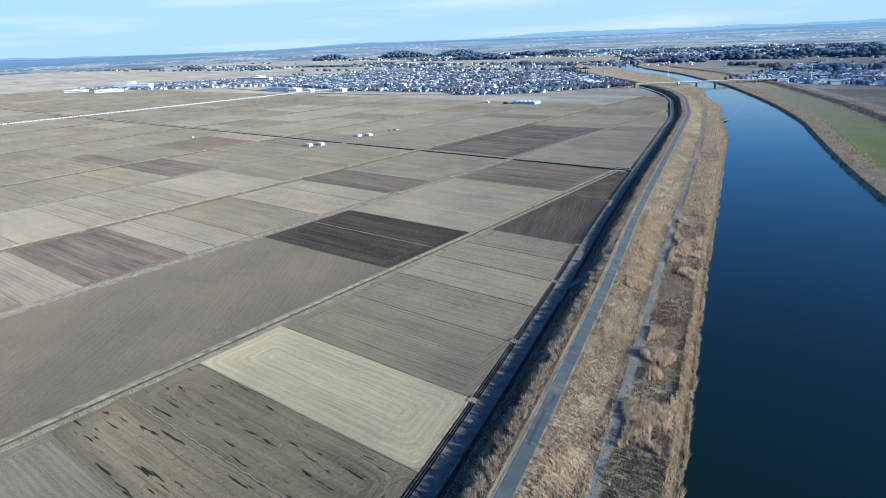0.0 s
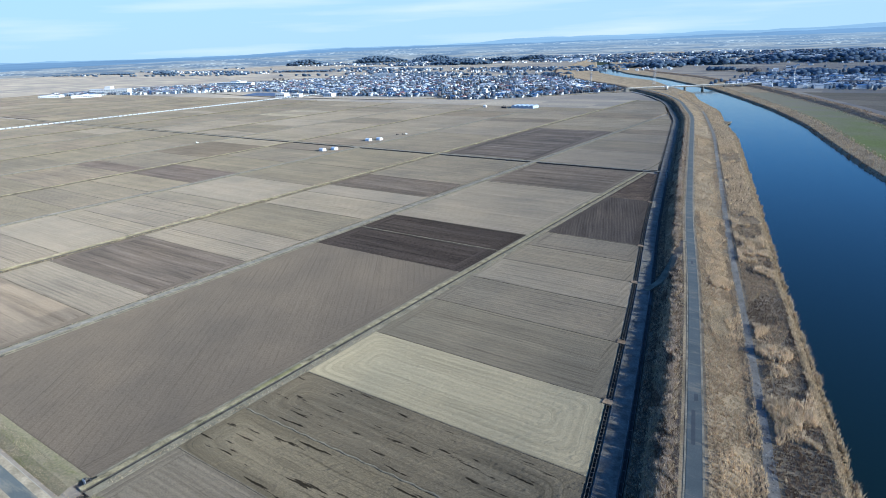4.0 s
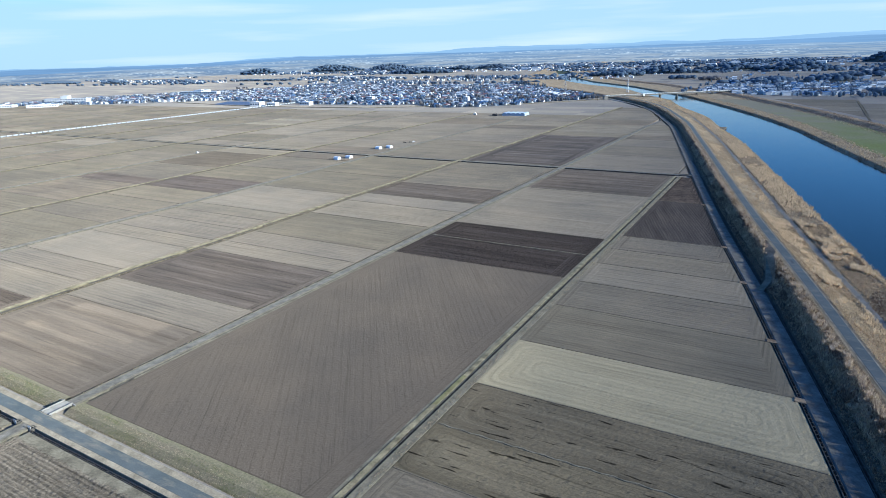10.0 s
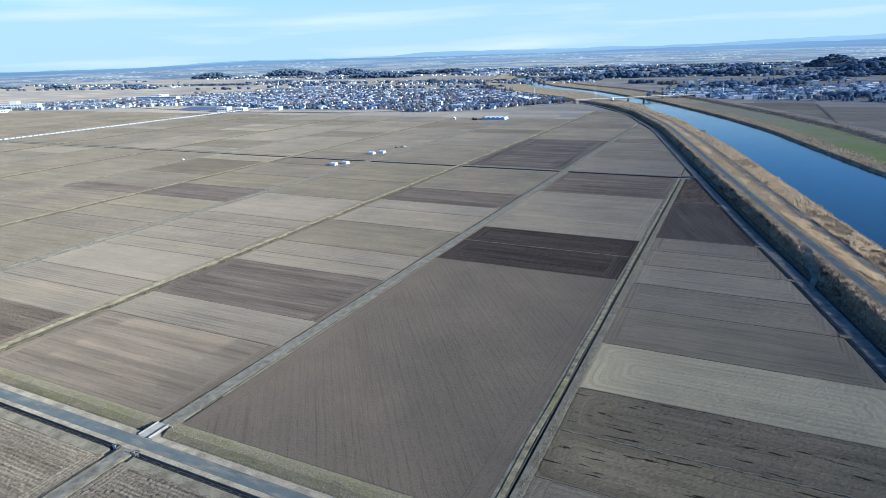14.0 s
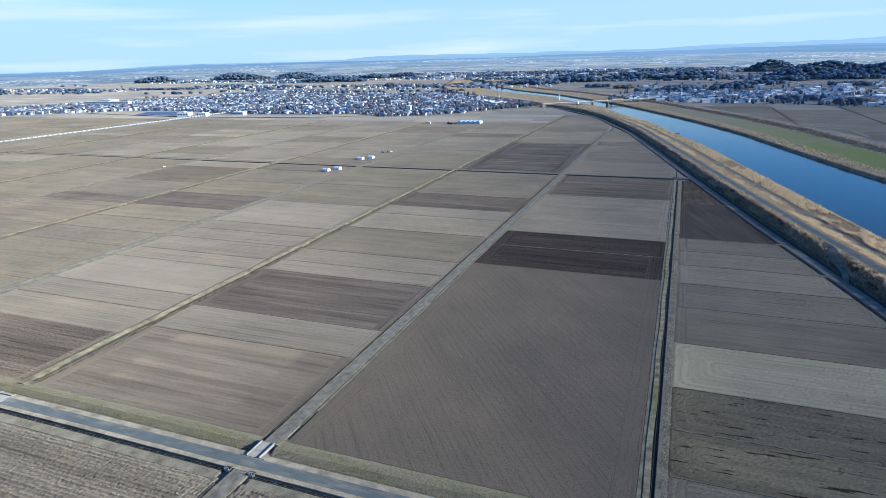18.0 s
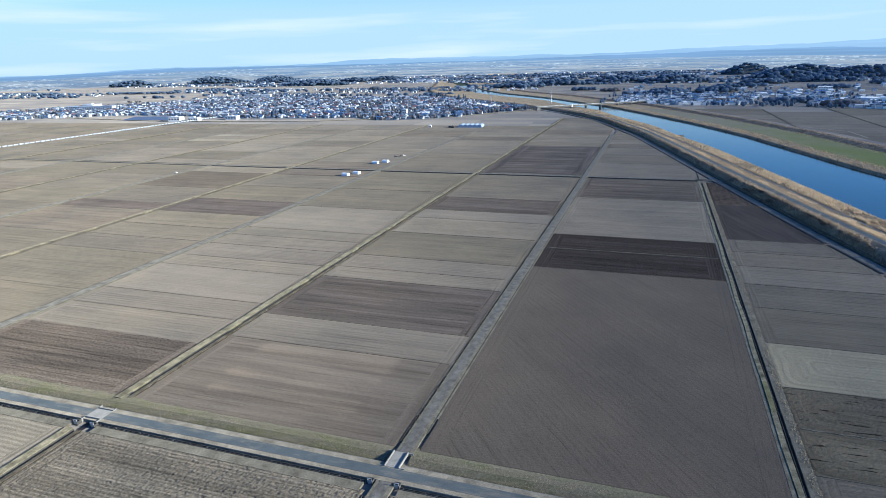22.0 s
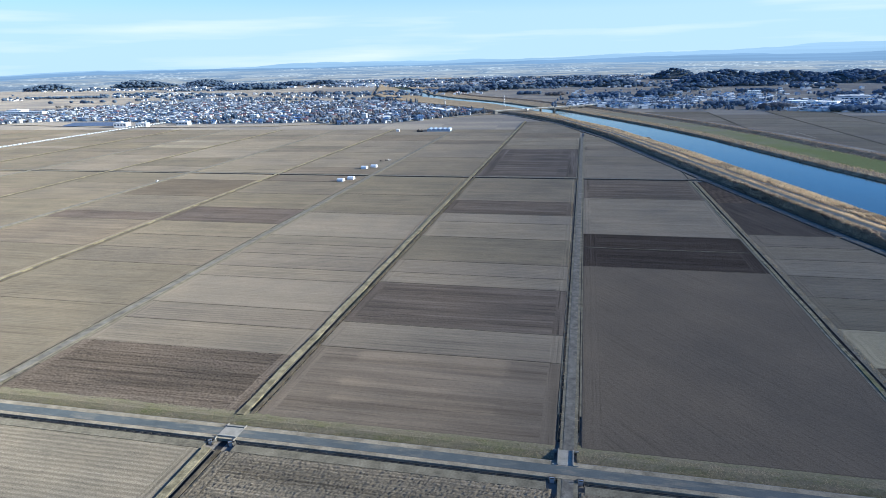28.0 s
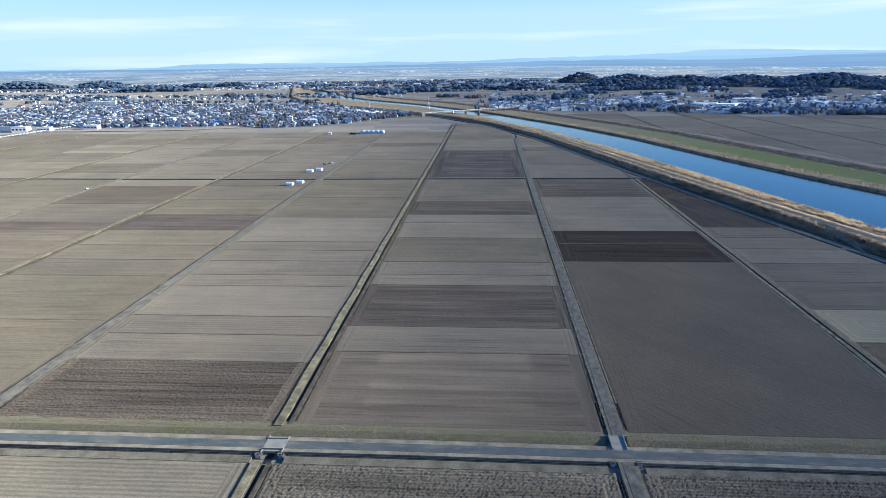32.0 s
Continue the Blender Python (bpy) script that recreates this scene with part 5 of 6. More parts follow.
r1 = random.Random(77)
xs_t = np.arange(-1840, -180, 20.0)
verts = [(x, y, GROUND_Z + 0.06) for x in xs_t for y in (town_front(x) + 2, max(town_back(x), town_front(x) + 30))]
faces = [(2 * i, 2 * i + 2, 2 * i + 3, 2 * i + 1) for i in range(len(xs_t) - 1)]
setting("town_ground", verts, faces, M_TOWNPLOTS, "grey yards, gardens and streets of the town", "ground")
spots = []
x = -1850.0
while x < -190:
    x += 15.5
    y = town_front(x) + 4
    depth = town_back(x) - town_front(x)
    while y < town_back(x):
        y += r1.uniform(13, 23) * (1.0 + 0.5 * max(0.0, (y - town_front(x)) / max(depth, 60) - 0.5))
        n = noise.noise((x * 0.007, y * 0.007, 5.0))
        if (n > -0.14 or r1.random() < 0.22) and x < LEVEE(y) - 32:
            spots.append((x + r1.uniform(-5, 5), y))
spots.sort(key=lambda p: math.hypot(p[0] + 0, p[1] + 160))
near, rest = spots[:270], spots[270:]
for k, (x, y) in enumerate(near):
    build_house(k % 14, x, y, 0.12 + r1.choice((0, 1.5708)) + r1.uniform(-0.15, 0.15), r1.uniform(0.8, 1.05))
far_houses("town_houses", "close rows of small white and grey houses", [dwelling(r1, x, y) for x, y in rest])
# trees between the houses
for k in range(190):
    x = r1.uniform(-1500, -200)
    y = town_front(x) + r1.uniform(8, 520)
    if x < LEVEE(y) - 30:
        plant(r1.choice((0, 2, 5, 0, 1, 3)), x, y, r1.uniform(0.5, 1.0))
for x, y, n, i in ((-344, 1175, 9, 0), (-669, 1380, 12, 5), (-722, 1092, 7, 1), (-975, 2150, 9, 1), (-1090, 1765, 6, 1), (-1410, 1105, 9, 0), (-1176, 1705, 7, 2), (-983, 1600, 6, 3), (-1545, 1500, 7, 0), (-560, 1700, 8, 4), (-450, 1560, 8, 1), (-220, 1245, 6, 3), (-780, 1330, 4, 3), (-205, 1215, 5, 5)):
    for _ in range(n):
        plant(i, x + r1.uniform(-22, 22), y + r1.uniform(-12, 12), r1.uniform(0.85, 1.3))

# looser settlement behind the town, up to the river bend
loose = []
while len(loose) < 260:
    x, y = r1.uniform(-1500, -300), r1.uniform(1480, 2350)
    if x < LEVEE(y) - 40 and noise.noise((x * 0.004, y * 0.004, 12.0)) > 0.02:
        q = dwelling(r1, x, y)
        loose.append((*q[:7], r1.choice((0, 0, 1, 2)), r1.choice((0, 1, 1, 3, 3, 5, 6))))
far_houses("outlying_houses", "loose rows of houses behind the town", loose)
r = np.random.default_rng(350)
c = np.array([(x + r.uniform(-14, 14), y + r.uniform(4, 16), r.uniform(2, 5)) for x, y, *_ in loose for _ in range(2)])
w = r.uniform(1.8, 5.0, len(c))
stuff("garden_trees", np_mesh("garden_trees", *grove(c, np.stack([w, w, 2 + w * 0.8], 1), 12, 0.9, 351, 1), M_HAZY_CONIFER), "dark garden trees beside outlying houses", "trees")
# hedges, garden shrubs and bare trees between the houses
for k, (mat_t, words_t) in enumerate(((M_HAZY_CONIFER, "dark hedges and garden trees between town houses"), (M_BARE, "leafless brown garden trees between town houses"))):
    r = np.random.default_rng(300 + k)
    c, w = [], []
    while len(c) < (2200, 2000)[k]:
        x = r.uniform(-1760, -190)
        y = town_front(x) + 14 + (town_back(x) - town_front(x)) * r.random() ** 1.1
        if x < LEVEE(y) - 30:
            c.append((x, y, r.uniform(1.5, 4.5)))
            w.append(r.uniform(1.5, 5.5))
    c, w = np.array(c), np.array(w)
    stuff("town_shrubs", np_mesh("town_shrubs", *grove(c, np.stack([w, w, 1.5 + w * 0.7], 1), 12, 0.8, 310 + k, 1), mat_t), words_t, "trees")


# larger buildings
def hall(name, label, x, y, w, d, h, turn=0.1, wall=M_WHITE, roof=None, rows=2, bays=10):
    ob = thing(name, label, "building", "", (x, y, GROUND_Z + 0.3))
    ob.rotation_euler = (0, 0, turn)
    part("wall", box_data(-w / 2, -d / 2, -0.4, w / 2, d / 2, h), wall, ob)
    part("roof", join_data([box_data(-w / 2 - 0.4, -d / 2 - 0.4, h + 0.003, w / 2 + 0.4, d / 2 + 0.4, h + 0.5), box_data(-w * 0.1, -d * 0.2, h + 0.5, w * 0.06, d * 0.2, h + 2.2)]), roof or wall, ob)
    for j in range(rows):
        z = (j + 0.35) * h / rows
        for i in range(bays):
            x0 = -w / 2 + (i + 0.2) * w / bays
            part("window", box_data(x0, -d / 2 - 0.08, z, x0 + w / bays * 0.6, -d / 2 + 0.06, z + h / rows * 0.34), M_GLASS, ob)
    return ob


hall("school", "long white three-storey school building with a tower", -1620, 925, 136, 18, 14, 0.345, rows=3, bays=16)
part("tower", box_data(-14, -7, 14, 8, 7, 22), M_WHITE, bpy.data.objects["school"])
hall("factory", "low white factory with a flat roof", -1555, 822, 70, 26, 7, 0.85, rows=1, bays=12)
hall("factory", "low white factory with a flat roof", -1690, 790, 60, 26, 6, 0.6, rows=1, bays=9)
hall("school", "long pale school building behind the town", -1450, 1240, 150, 16, 12, 0.12, rows=3, bays=20)
hall("gymnasium", "white gymnasium beside the school", -1500, 1290, 42, 30, 14, 0.12, rows=1, bays=5)
hall("apartment_block", "pale five-storey apartment block", -1211, 1700, 92, 14, 15, 0.15, rows=5, bays=18)
hall("warehouse", "white warehouse beside the snow fence", -912, 962, 26, 20, 9, 0.2, rows=1, bays=4)
hall("warehouse", "white warehouse beside the snow fence", -872, 972, 22, 16, 7, 0.2, rows=1, bays=4)
hall("warehouse", "white warehouse at the edge of town", -800, 1005, 26, 16, 7, 0.1, rows=1, bays=4)
hall("tower_house", "slim white three-storey house in the town", -436, 1100, 10, 10, 13, 0.1, rows=3, bays=2)
hall("shop", "large white shop building in the town", -689, 1100, 16, 12, 12, 0.1, rows=3, bays=3)
hall("shop", "pale shop with a wide flat roof", -395, 1110, 40, 16, 5, 0.3, rows=1, bays=6)
hall("shop", "pale shop with a wide flat roof", -290, 1300, 46, 22, 6, 0.5, rows=1, bays=6)
hall("depot", "long low blue-grey roofed depot", -345, 1350, 60, 18, 6, -0.7, rows=1, bays=8)
hall("factory", "wide white factory beyond the river", 530, 1432, 100, 34, 9, -0.55, rows=1, bays=10)
hall("factory", "wide pale factory beyond the river", 690, 1640, 70, 34, 9, -0.2, rows=1, bays=8)
hall("factory", "pale blue-roofed factory beyond the river", 665, 1600, 80, 30, 8, -0.3, roof=ROOFS[1], rows=1, bays=8)
hall("clinic", "white blocky clinic in the village", 507, 1850, 34, 20, 13, -0.1, rows=3, bays=6)
hall("packing_shed", "long white shed in far fields", -1800, 2420, 170, 16, 6, 0.42, rows=1, bays=12)
hall("packing_shed", "long white shed in far fields", -1480, 2330, 120, 14, 6, 0.3, rows=1, bays=9)

setting("town_road", *ribbon([(-1500, 1085), (-1200, 1000), (-980, 962), (-800, 952), (-600, 962), (-420, 1040), (-330, 1078), (-230, 1180), (-165, 1242)], 3.2, 0.35, 0.8), M_SAND, "pale road along the edge of the town", "road")


# ---- the bridge ----
def road_bridge():
    p0, p1 = Vector((-168, 1236)), Vector((34, 1400))
    length, ang = (p1 - p0).length, math.atan2(p1.y - p0.y, p1.x - p0.x)
    ob = thing("road_bridge", "long pale concrete girder bridge over the river", "bridge", "", (p0.x, p0.y, 0))
    ob.rotation_euler = (0, 0, ang)
    part("deck", box_data(-12, -4.2, 6.0, length + 12, 4.2, 6.5), M_CONCRETE, ob)
    part("roadway", box_data(-12, -3.4, 6.503, length + 12, 3.4, 6.58), M_ASPHALT, ob)
    for s in (-3.0, 0.0, 3.0):
        part("girder", box_data(-6, s - 0.4, 4.4, length + 6, s + 0.4, 6.0), M_CONCRETE, ob)
    for s in (-4.05, 4.05):
        rail = [box_data(-12, s - 0.08, 7.35, length + 12, s + 0.08, 7.5), box_data(-12, s - 0.05, 6.95, length + 12, s + 0.05, 7.03)]
        rail += [box_data(t - 0.07, s - 0.07, 6.5, t + 0.07, s + 0.07, 7.35) for t in np.arange(-12, length + 12, 3.0)]
        part("railing", join_data(rail), M_WHITE, ob, "pale steel railing")
    for t in (32, 74, 112, 150, 196, 232):
        part("pier", join_data([box_data(t - 0.9, -3.6, -4, t + 0.9, 3.6, 3.6), box_data(t - 1.2, -4.0, 3.6, t + 1.2, 4.0, 4.4)]), M_CONCRETE, ob)
    part("abutment", box_data(-14, -4.6, -1, -6, 4.6, 5.99), M_CONCRETE, ob)
    part("abutment", box_data(length + 6, -4.6, -1, length + 14, 4.6, 5.99), M_CONCRETE, ob)
    part("girder_end", box_data(72, -4.6, 3.4, 75, 4.6, 8.2), M_WHITE, ob, "white painted girder end")


road_bridge()
setting("approach_road", *ribbon([(34, 1400), (110, 1440), (230, 1450), (420, 1420)], 3.6, np.array([6.4, 4.5, 1.0, 0.4]), 3.0), M_ASPHALT, "raised road from the bridge to the village", "road")
sign = thing("billboard", "large white billboard on steel posts", "billboard", "", (-215, 1245, GROUND_Z))
part("board", box_data(-10, -0.2, 6, 10, 0.2, 12), M_WHITE, sign)
for x in (-7, 0, 7):
    part("post", box_data(x - 0.2, 0.2, 0, x + 0.2, 0.6, 11), M_STEEL, sign)


def pylon(x, y, h):
    ob = thing("pylon", "slim grey steel lattice power pylon", "pylon", "power pylons", (x, y, GROUND_Z))
    for sx, sy in ((-1, -1), (1, -1), (1, 1), (-1, 1)):
        part("leg", taper([(sx * 3.0, sy * 3.0, 0), (sx * 1.0, sy * 1.0, h * 0.6), (sx * 0.4, sy * 0.4, h)], [0.22, 0.16, 0.1], 4), M_STEEL, ob)
    for z in (0.68, 0.8, 0.92):
        part("arm", box_data(-4.5, -0.25, h * z, 4.5, 0.25, h * z + 0.5), M_STEEL, ob)
    bits = []
    for j in range(8):
        z, w = h * j / 9, 3.0 * (1 - j / 11)
        bits += [box_data(-w, -w - 0.1, z, w, -w + 0.1, z + 0.18), box_data(-w, w - 0.1, z, w, w + 0.1, z + 0.18), box_data(-w - 0.1, -w, z, -w + 0.1, w, z + 0.18), box_data(w - 0.1, -w, z, w + 0.1, w, z + 0.18)]
    part("bracing", join_data(bits), M_STEEL, ob)


for x, y, h in ((100, 1440, 34), (-178, 1420, 32), (-330, 1420, 30), (420, 1330, 36), (-480, 1120, 26)):
    pylon(x, y, h)


# ---- greenhouses, sheds and vehicles in the fields ----
def tunnel(x, y, w, d, h, spans=1, turn=0.0, mat=M_VINYL, label="white vinyl tunnel greenhouse in the fields"):
    ob = thing("greenhouse", label, "greenhouse", "greenhouses", (x, y, 0))
    ob.rotation_euler = (0, 0, turn)
    for s in range(spans):
        off = (s - (spans - 1) / 2) * w
        arc = [(off - w / 2, 0.0)] + [(off - w / 2 * math.cos(math.pi * k / 10), h * 0.45 + h * 0.55 * math.sin(math.pi * k / 10)) for k in range(11)] + [(off + w / 2, 0.0)]
        n = len(arc)
        v = [(a, -d / 2, z) for a, z in arc] + [(a, d / 2, z) for a, z in arc]
        f = [(i, i + 1, n + i + 1, n + i) for i in range(n - 1)] + [tuple(range(n - 1, -1, -1)), tuple(range(n, 2 * n))]
        part("cover", (v, f), mat, ob)
        for yy in np.linspace(-d / 2, d / 2, 5):
            hoop = []
            for (a, z), (b, zz) in zip(arc, arc[1:]):
                hoop.append(taper([(a * 1.0, yy, z + 0.03), (b, yy, zz + 0.031)], [0.05, 0.05], 4))
            part("hoop", join_data(hoop), M_STEEL, ob)
        part("door", box_data(off - 0.9, -d / 2 - 0.06, 0.02, off + 0.9, -d / 2 - 0.01, 2.0), M_STEEL, ob)
    return ob


for x, y in ((-229, 420), (-222, 431), (-230, 496), (-222, 506)):
    tunnel(x, y, 5.0, 6.5, 3.0, 1, 1.45)
tunnel(-228, 884, 8.0, 22.0, 5.0, 5, 0.05, M_HOUSEGLASS, label="large five-span pale greenhouse in the fields")
for x, y in ((-262, 872), (-256, 868)):
    hall("shed", "small dark shed beside the large greenhouse", x, y, 5, 4, 2.6, 0.1, M_RUST, rows=1, bays=2)
hall("shed", "small white shed in the fields", -299, 874, 5, 4, 3.0, 0.1, M_WHITE, rows=1, bays=2)


def truck(x, y, turn, body, label):
    ob = thing("small_truck", label, "truck", "", (x, y, 0.30))
    ob.rotation_euler = (0, 0, turn)
    part("cab", ([(-1.65, -0.7, 0.45), (-0.3, -0.7, 0.45), (-0.3, 0.7, 0.45), (-1.65, 0.7, 0.45), (-1.35, -0.62, 1.75), (-0.35, -0.62, 1.75), (-0.35, 0.62, 1.75), (-1.35, 0.62, 1.75)], [(0, 3, 2, 1), (4, 5, 6, 7), (0, 1, 5, 4), (1, 2, 6, 5), (2, 3, 7, 6), (3, 0, 4, 7)]), body, ob)
    part("bed", join_data([box_data(-0.25, -0.7, 0.5, 1.7, 0.7, 0.62), box_data(-0.25, -0.7, 0.62, 1.7, -0.64, 0.95), box_data(-0.25, 0.64, 0.62, 1.7, 0.7, 0.95), box_data(1.64, -0.64, 0.62, 1.7, 0.64, 0.95)]), body, ob)
    part("windscreen", box_data(-1.56, -0.55, 1.05, -1.47, 0.55, 1.5), M_GLASS, ob)
    for wx in (-1.1, 1.1):
        for wy in (-0.62, 0.62):
            ring = [(wx + 0.28 * math.cos(k * math.pi / 6), wy + s * 0.08, 0.28 + 0.28 * math.sin(k * math.pi / 6)) for s in (-1, 1) for k in range(12)]
            fc = [tuple(range(11, -1, -1)), tuple(range(12, 24))] + [(k, (k + 1) % 12, 12 + (k + 1) % 12, 12 + k) for k in range(12)]
            part("wheel", (ring, fc), M_MUD, ob)


truck(-422, 398, 1.57, M_WHITE, "small white pickup truck on a farm lane")
truck(-226, 545, 0.2, M_RUST, "dark farm machine parked in a field")
truck(-221, 550, 0.6, M_RUST, "dark farm machine parked in a field")
truck(-218, 553, 0.4, M_WHITE, "small white pickup parked in a field")


# ---- the snow fence along the far road ----
setting("fence_road", *ribbon([(-897, 200), (-877, 700), (-871, 1040)], 3.0, 0.25, 0.8), M_ASPHALT, "asphalt road behind a snow fence", "road")
fence = thing("snow_fence", "long white panelled snow fence beside a road", "fence", "", (0, 0, 0))
panel_me = mesh("panel", *join_data([box_data(0, -0.06, 0.4 + 0.5 * k, 6.4, 0.06, 0.8 + 0.5 * k) for k in range(4)]), M_FENCE)
post_me = mesh("post", *box_data(-0.12, -0.15, -0.8, 0.12, 0.15, 2.6), M_STEEL)
for k, y in enumerate(np.arange(205, 1035, 9.0)):
    x = float(np.interp(y, (200, 700, 1040), (-892.5, -872.5, -866.5)))
    part("panel", panel_me, None, fence, place=pose(x, y, 0, 0, 0, 88))
    for q in (0.0, 6.4):
        part("post", post_me, None, fence, place=pose(x + 0.03 * q, y + q, 0, 0, 0, 88))

# solar panels beside the white warehouses
rows_p = thing("solar_array", "rows of dark blue solar panels on a plot", "solar panels", "", (-990, 985, 0))
module_strip = mesh("module_strip", [(0, 0, 0.5), (120, 0, 0.5), (120, 3.2, 2.2), (0, 3.2, 2.2), (0, 0, 0.4), (120, 0, 0.4), (120, 3.2, 2.1), (0, 3.2, 2.1)], [(0, 1, 2, 3), (7, 6, 5, 4), (0, 4, 5, 1), (2, 6, 7, 3)], M_PANEL)
for k in range(9):
    part("module_strip", module_strip, None, rows_p, place=pose(-70 - k * 4, -20 + k * 8, 0, 0, 0, 6))


# ---- village and woods beyond the river ----
def village_front(x):
    return float(np.interp(x, (-30, 160, 330, 510, 560, 800, 1300), (1400, 1330, 1300, 1205, 1190, 1150, 1100)))


places = []
for _ in range(2300):
    x = r1.uniform(-20, 1500)
    y = village_front(x) + 25 + abs(r1.gauss(0, 420)) * (0.3 + 0.7 * r1.random())
    if noise.noise((x * 0.005, y * 0.005, 9)) > -0.15:
        q = dwelling(r1, x, y)
        places.append((q[0], q[1], q[2] * 1.2, q[3] * 1.2, q[4] * 1.1, *q[5:7], r1.choice((0, 0, 0, 0, 1, 2)), r1.choice((0, 1, 1, 3, 3, 3, 4, 6, 6))))
far_houses("village_houses", "scattered village houses beyond the river", places)
for _ in range(50):
    x = r1.uniform(-40, 900)
    y = village_front(x) + r1.uniform(-4, 160)
    plant(r1.choice((1, 3, 4, 0, 5)), x, y, r1.uniform(0.6, 1.1))


r = np.random.default_rng(41)
c, w = [], []
while len(c) < 1000:
    x = r.uniform(-60, 1500)
    y = village_front(x) + 6 + abs(r.normal(0, 330))
    n = noise.noise((x * 0.006, y * 0.006, 19))
    if n > 0.0 or r.random() < 0.3:
        c.append((x, y, 4.0))
        w.append(r.uniform(2.0, 5.5))
c, w = np.array(c), np.array(w)
stuff("village_trees", np_mesh("village_trees", *grove(c, np.stack([w, w, 3 + w * 0.6], 1), 12, 1.2, 78, 1), M_HAZY_CONIFER), "dark garden trees and hedges among village houses", "trees")


def wood(name, label, x, y, rx, ry, count, tall, mat, hill=0.0, per=60, seed=0):
    """A far wood, its crowns built of loose clumps, on a low hill where it has one."""
    r = np.random.default_rng(900 + seed)
    count = int(count * (0.5 if hill else 0.75))
    a, q = r.uniform(0, 6.283, count), np.sqrt(r.uniform(0, 1, count))
    px, py = x + rx * q * np.cos(a), y + ry * q * np.sin(a)
    hill *= 0.75
    pz = GROUND_Z + hill * np.cos(q * np.pi / 2) ** 1.2
    h = tall * r.uniform(0.75, 1.1, count)
    w = h * r.uniform(0.55, 0.9, count)
    centres = np.stack([px, py, pz + h * 0.52], 1)
    stuff(name, np_mesh(name, *grove(centres, np.stack([w, w, h * 0.44], 1), 10, h * 0.08, 950 + seed), mat, True), label, "woods")
    if hill:
        verts = [(x, y, GROUND_Z + hill)]
        rings, seg = 6, 28
        for i in range(1, rings + 1):
            t = i / rings
            verts += [(x + rx * 1.05 * t * math.cos(6.283 * j / seg), y + ry * 1.05 * t * math.sin(6.283 * j / seg), GROUND_Z - 0.2 + hill * math.cos(t * math.pi / 2) ** 1.2) for j in range(seg)]
        faces = [(0, 1 + j, 1 + (j + 1) % seg) for j in range(seg)]
        for i in range(rings - 1):
            for j in range(seg):
                a0, b0 = 1 + i * seg + j, 1 + i * seg + (j + 1) % seg
                faces.append((a0, a0 + seg, b0 + seg, b0))
        setting("hill", verts, faces, M_WOODFLOOR, "low wooded hill beyond the river", "hill", smooth=True)


WOODS = [
    # along the river bend and on the low hills behind the village
    (-440, 2290, 95, 62, 190, 17, 14), (-300, 2480, 120, 46, 170, 16, 18), (-90, 2650, 130, 50, 180, 17, 20), (140, 2600, 140, 60, 210, 18, 26),
    (100, 1800, 46, 80, 80, 16, 4), (230, 1880, 60, 60, 80, 16, 8), (-165, 2030, 40, 14, 26, 14, 0), (-70, 1950, 36, 14, 26, 14, 0), (20, 1740, 40, 14, 26, 13, 0),
    (510, 3480, 130, 80, 190, 17, 58), (700, 3150, 210, 90, 300, 18, 48), (560, 2780, 140, 80, 230, 18, 34), (880, 2850, 220, 90, 360, 18, 46), (1120, 2720, 220, 130, 420, 19, 46), (1400, 2600, 280, 170, 620, 19, 54),
    (1700, 2300, 320, 240, 700, 19, 58), (800, 2260, 80, 26, 60, 14, 6), (1050, 2080, 110, 36, 100, 15, 12), (1350, 1760, 160, 60, 150, 15, 14), (440, 2380, 80, 26, 60, 15, 8), (640, 2480, 100, 36, 90, 16, 14),
    (330, 2130, 70, 26, 60, 15, 4), (560, 2010, 60, 20, 44, 14, 0), (900, 1820, 90, 26, 80, 15, 6), (700, 1760, 60, 18, 44, 14, 0), (1080, 1500, 110, 26, 100, 15, 4),
    # the trees that front the village
    (341, 1420, 48, 12, 60, 13, 0), (423, 1322, 34, 12, 46, 14, 0), (585, 1240, 85, 14, 110, 14, 0), (760, 1185, 70, 13, 80, 14, 0), (960, 1150, 110, 16, 110, 15, 0), (215, 1455, 40, 10, 34, 11, 0), (110, 1500, 40, 10, 34, 11, 0),
    # wooded rises over the plain behind the town
    (-1650, 2860, 190, 85, 420, 17, 26), (-1640, 3320, 100, 45, 150, 16, 20), (-1480, 3440, 130, 50, 190, 16, 22), (-2250, 3400, 150, 60, 190, 16, 24), (-2850, 3500, 330, 100, 520, 18, 48), (-3120, 3120, 200, 80, 300, 17, 36), (-2430, 3700, 190, 60, 220, 17, 36),
    (-3090, 2010, 120, 40, 110, 14, 8), (-3600, 2000, 200, 30, 120, 12, 0), (-2150, 2150, 200, 26, 110, 11, 0), (-1000, 2200, 26, 14, 18, 18, 0), (-1250, 3300, 120, 36, 100, 14, 4), (-900, 3300, 150, 40, 120, 14, 4), (-400, 3150, 130, 36, 90, 13, 3),
    (-560, 3700, 240, 40, 150, 14, 4), (100, 3700, 240, 40, 150, 14, 4), (1000, 3600, 260, 50, 190, 16, 10), (-100, 3300, 120, 30, 80, 13, 0),
]
for i, (x, y, rx, ry, n, tall, hill) in enumerate(WOODS):
    bare = hill == 0 and i % 4 == 3
    wood("wood", "stand of leafless trees" if bare else "dark haze-blued evergreen wood beyond the fields", x, y, rx, ry, n, tall, M_BARE if bare else M_HAZY_CONIFER, hill, 55, i)
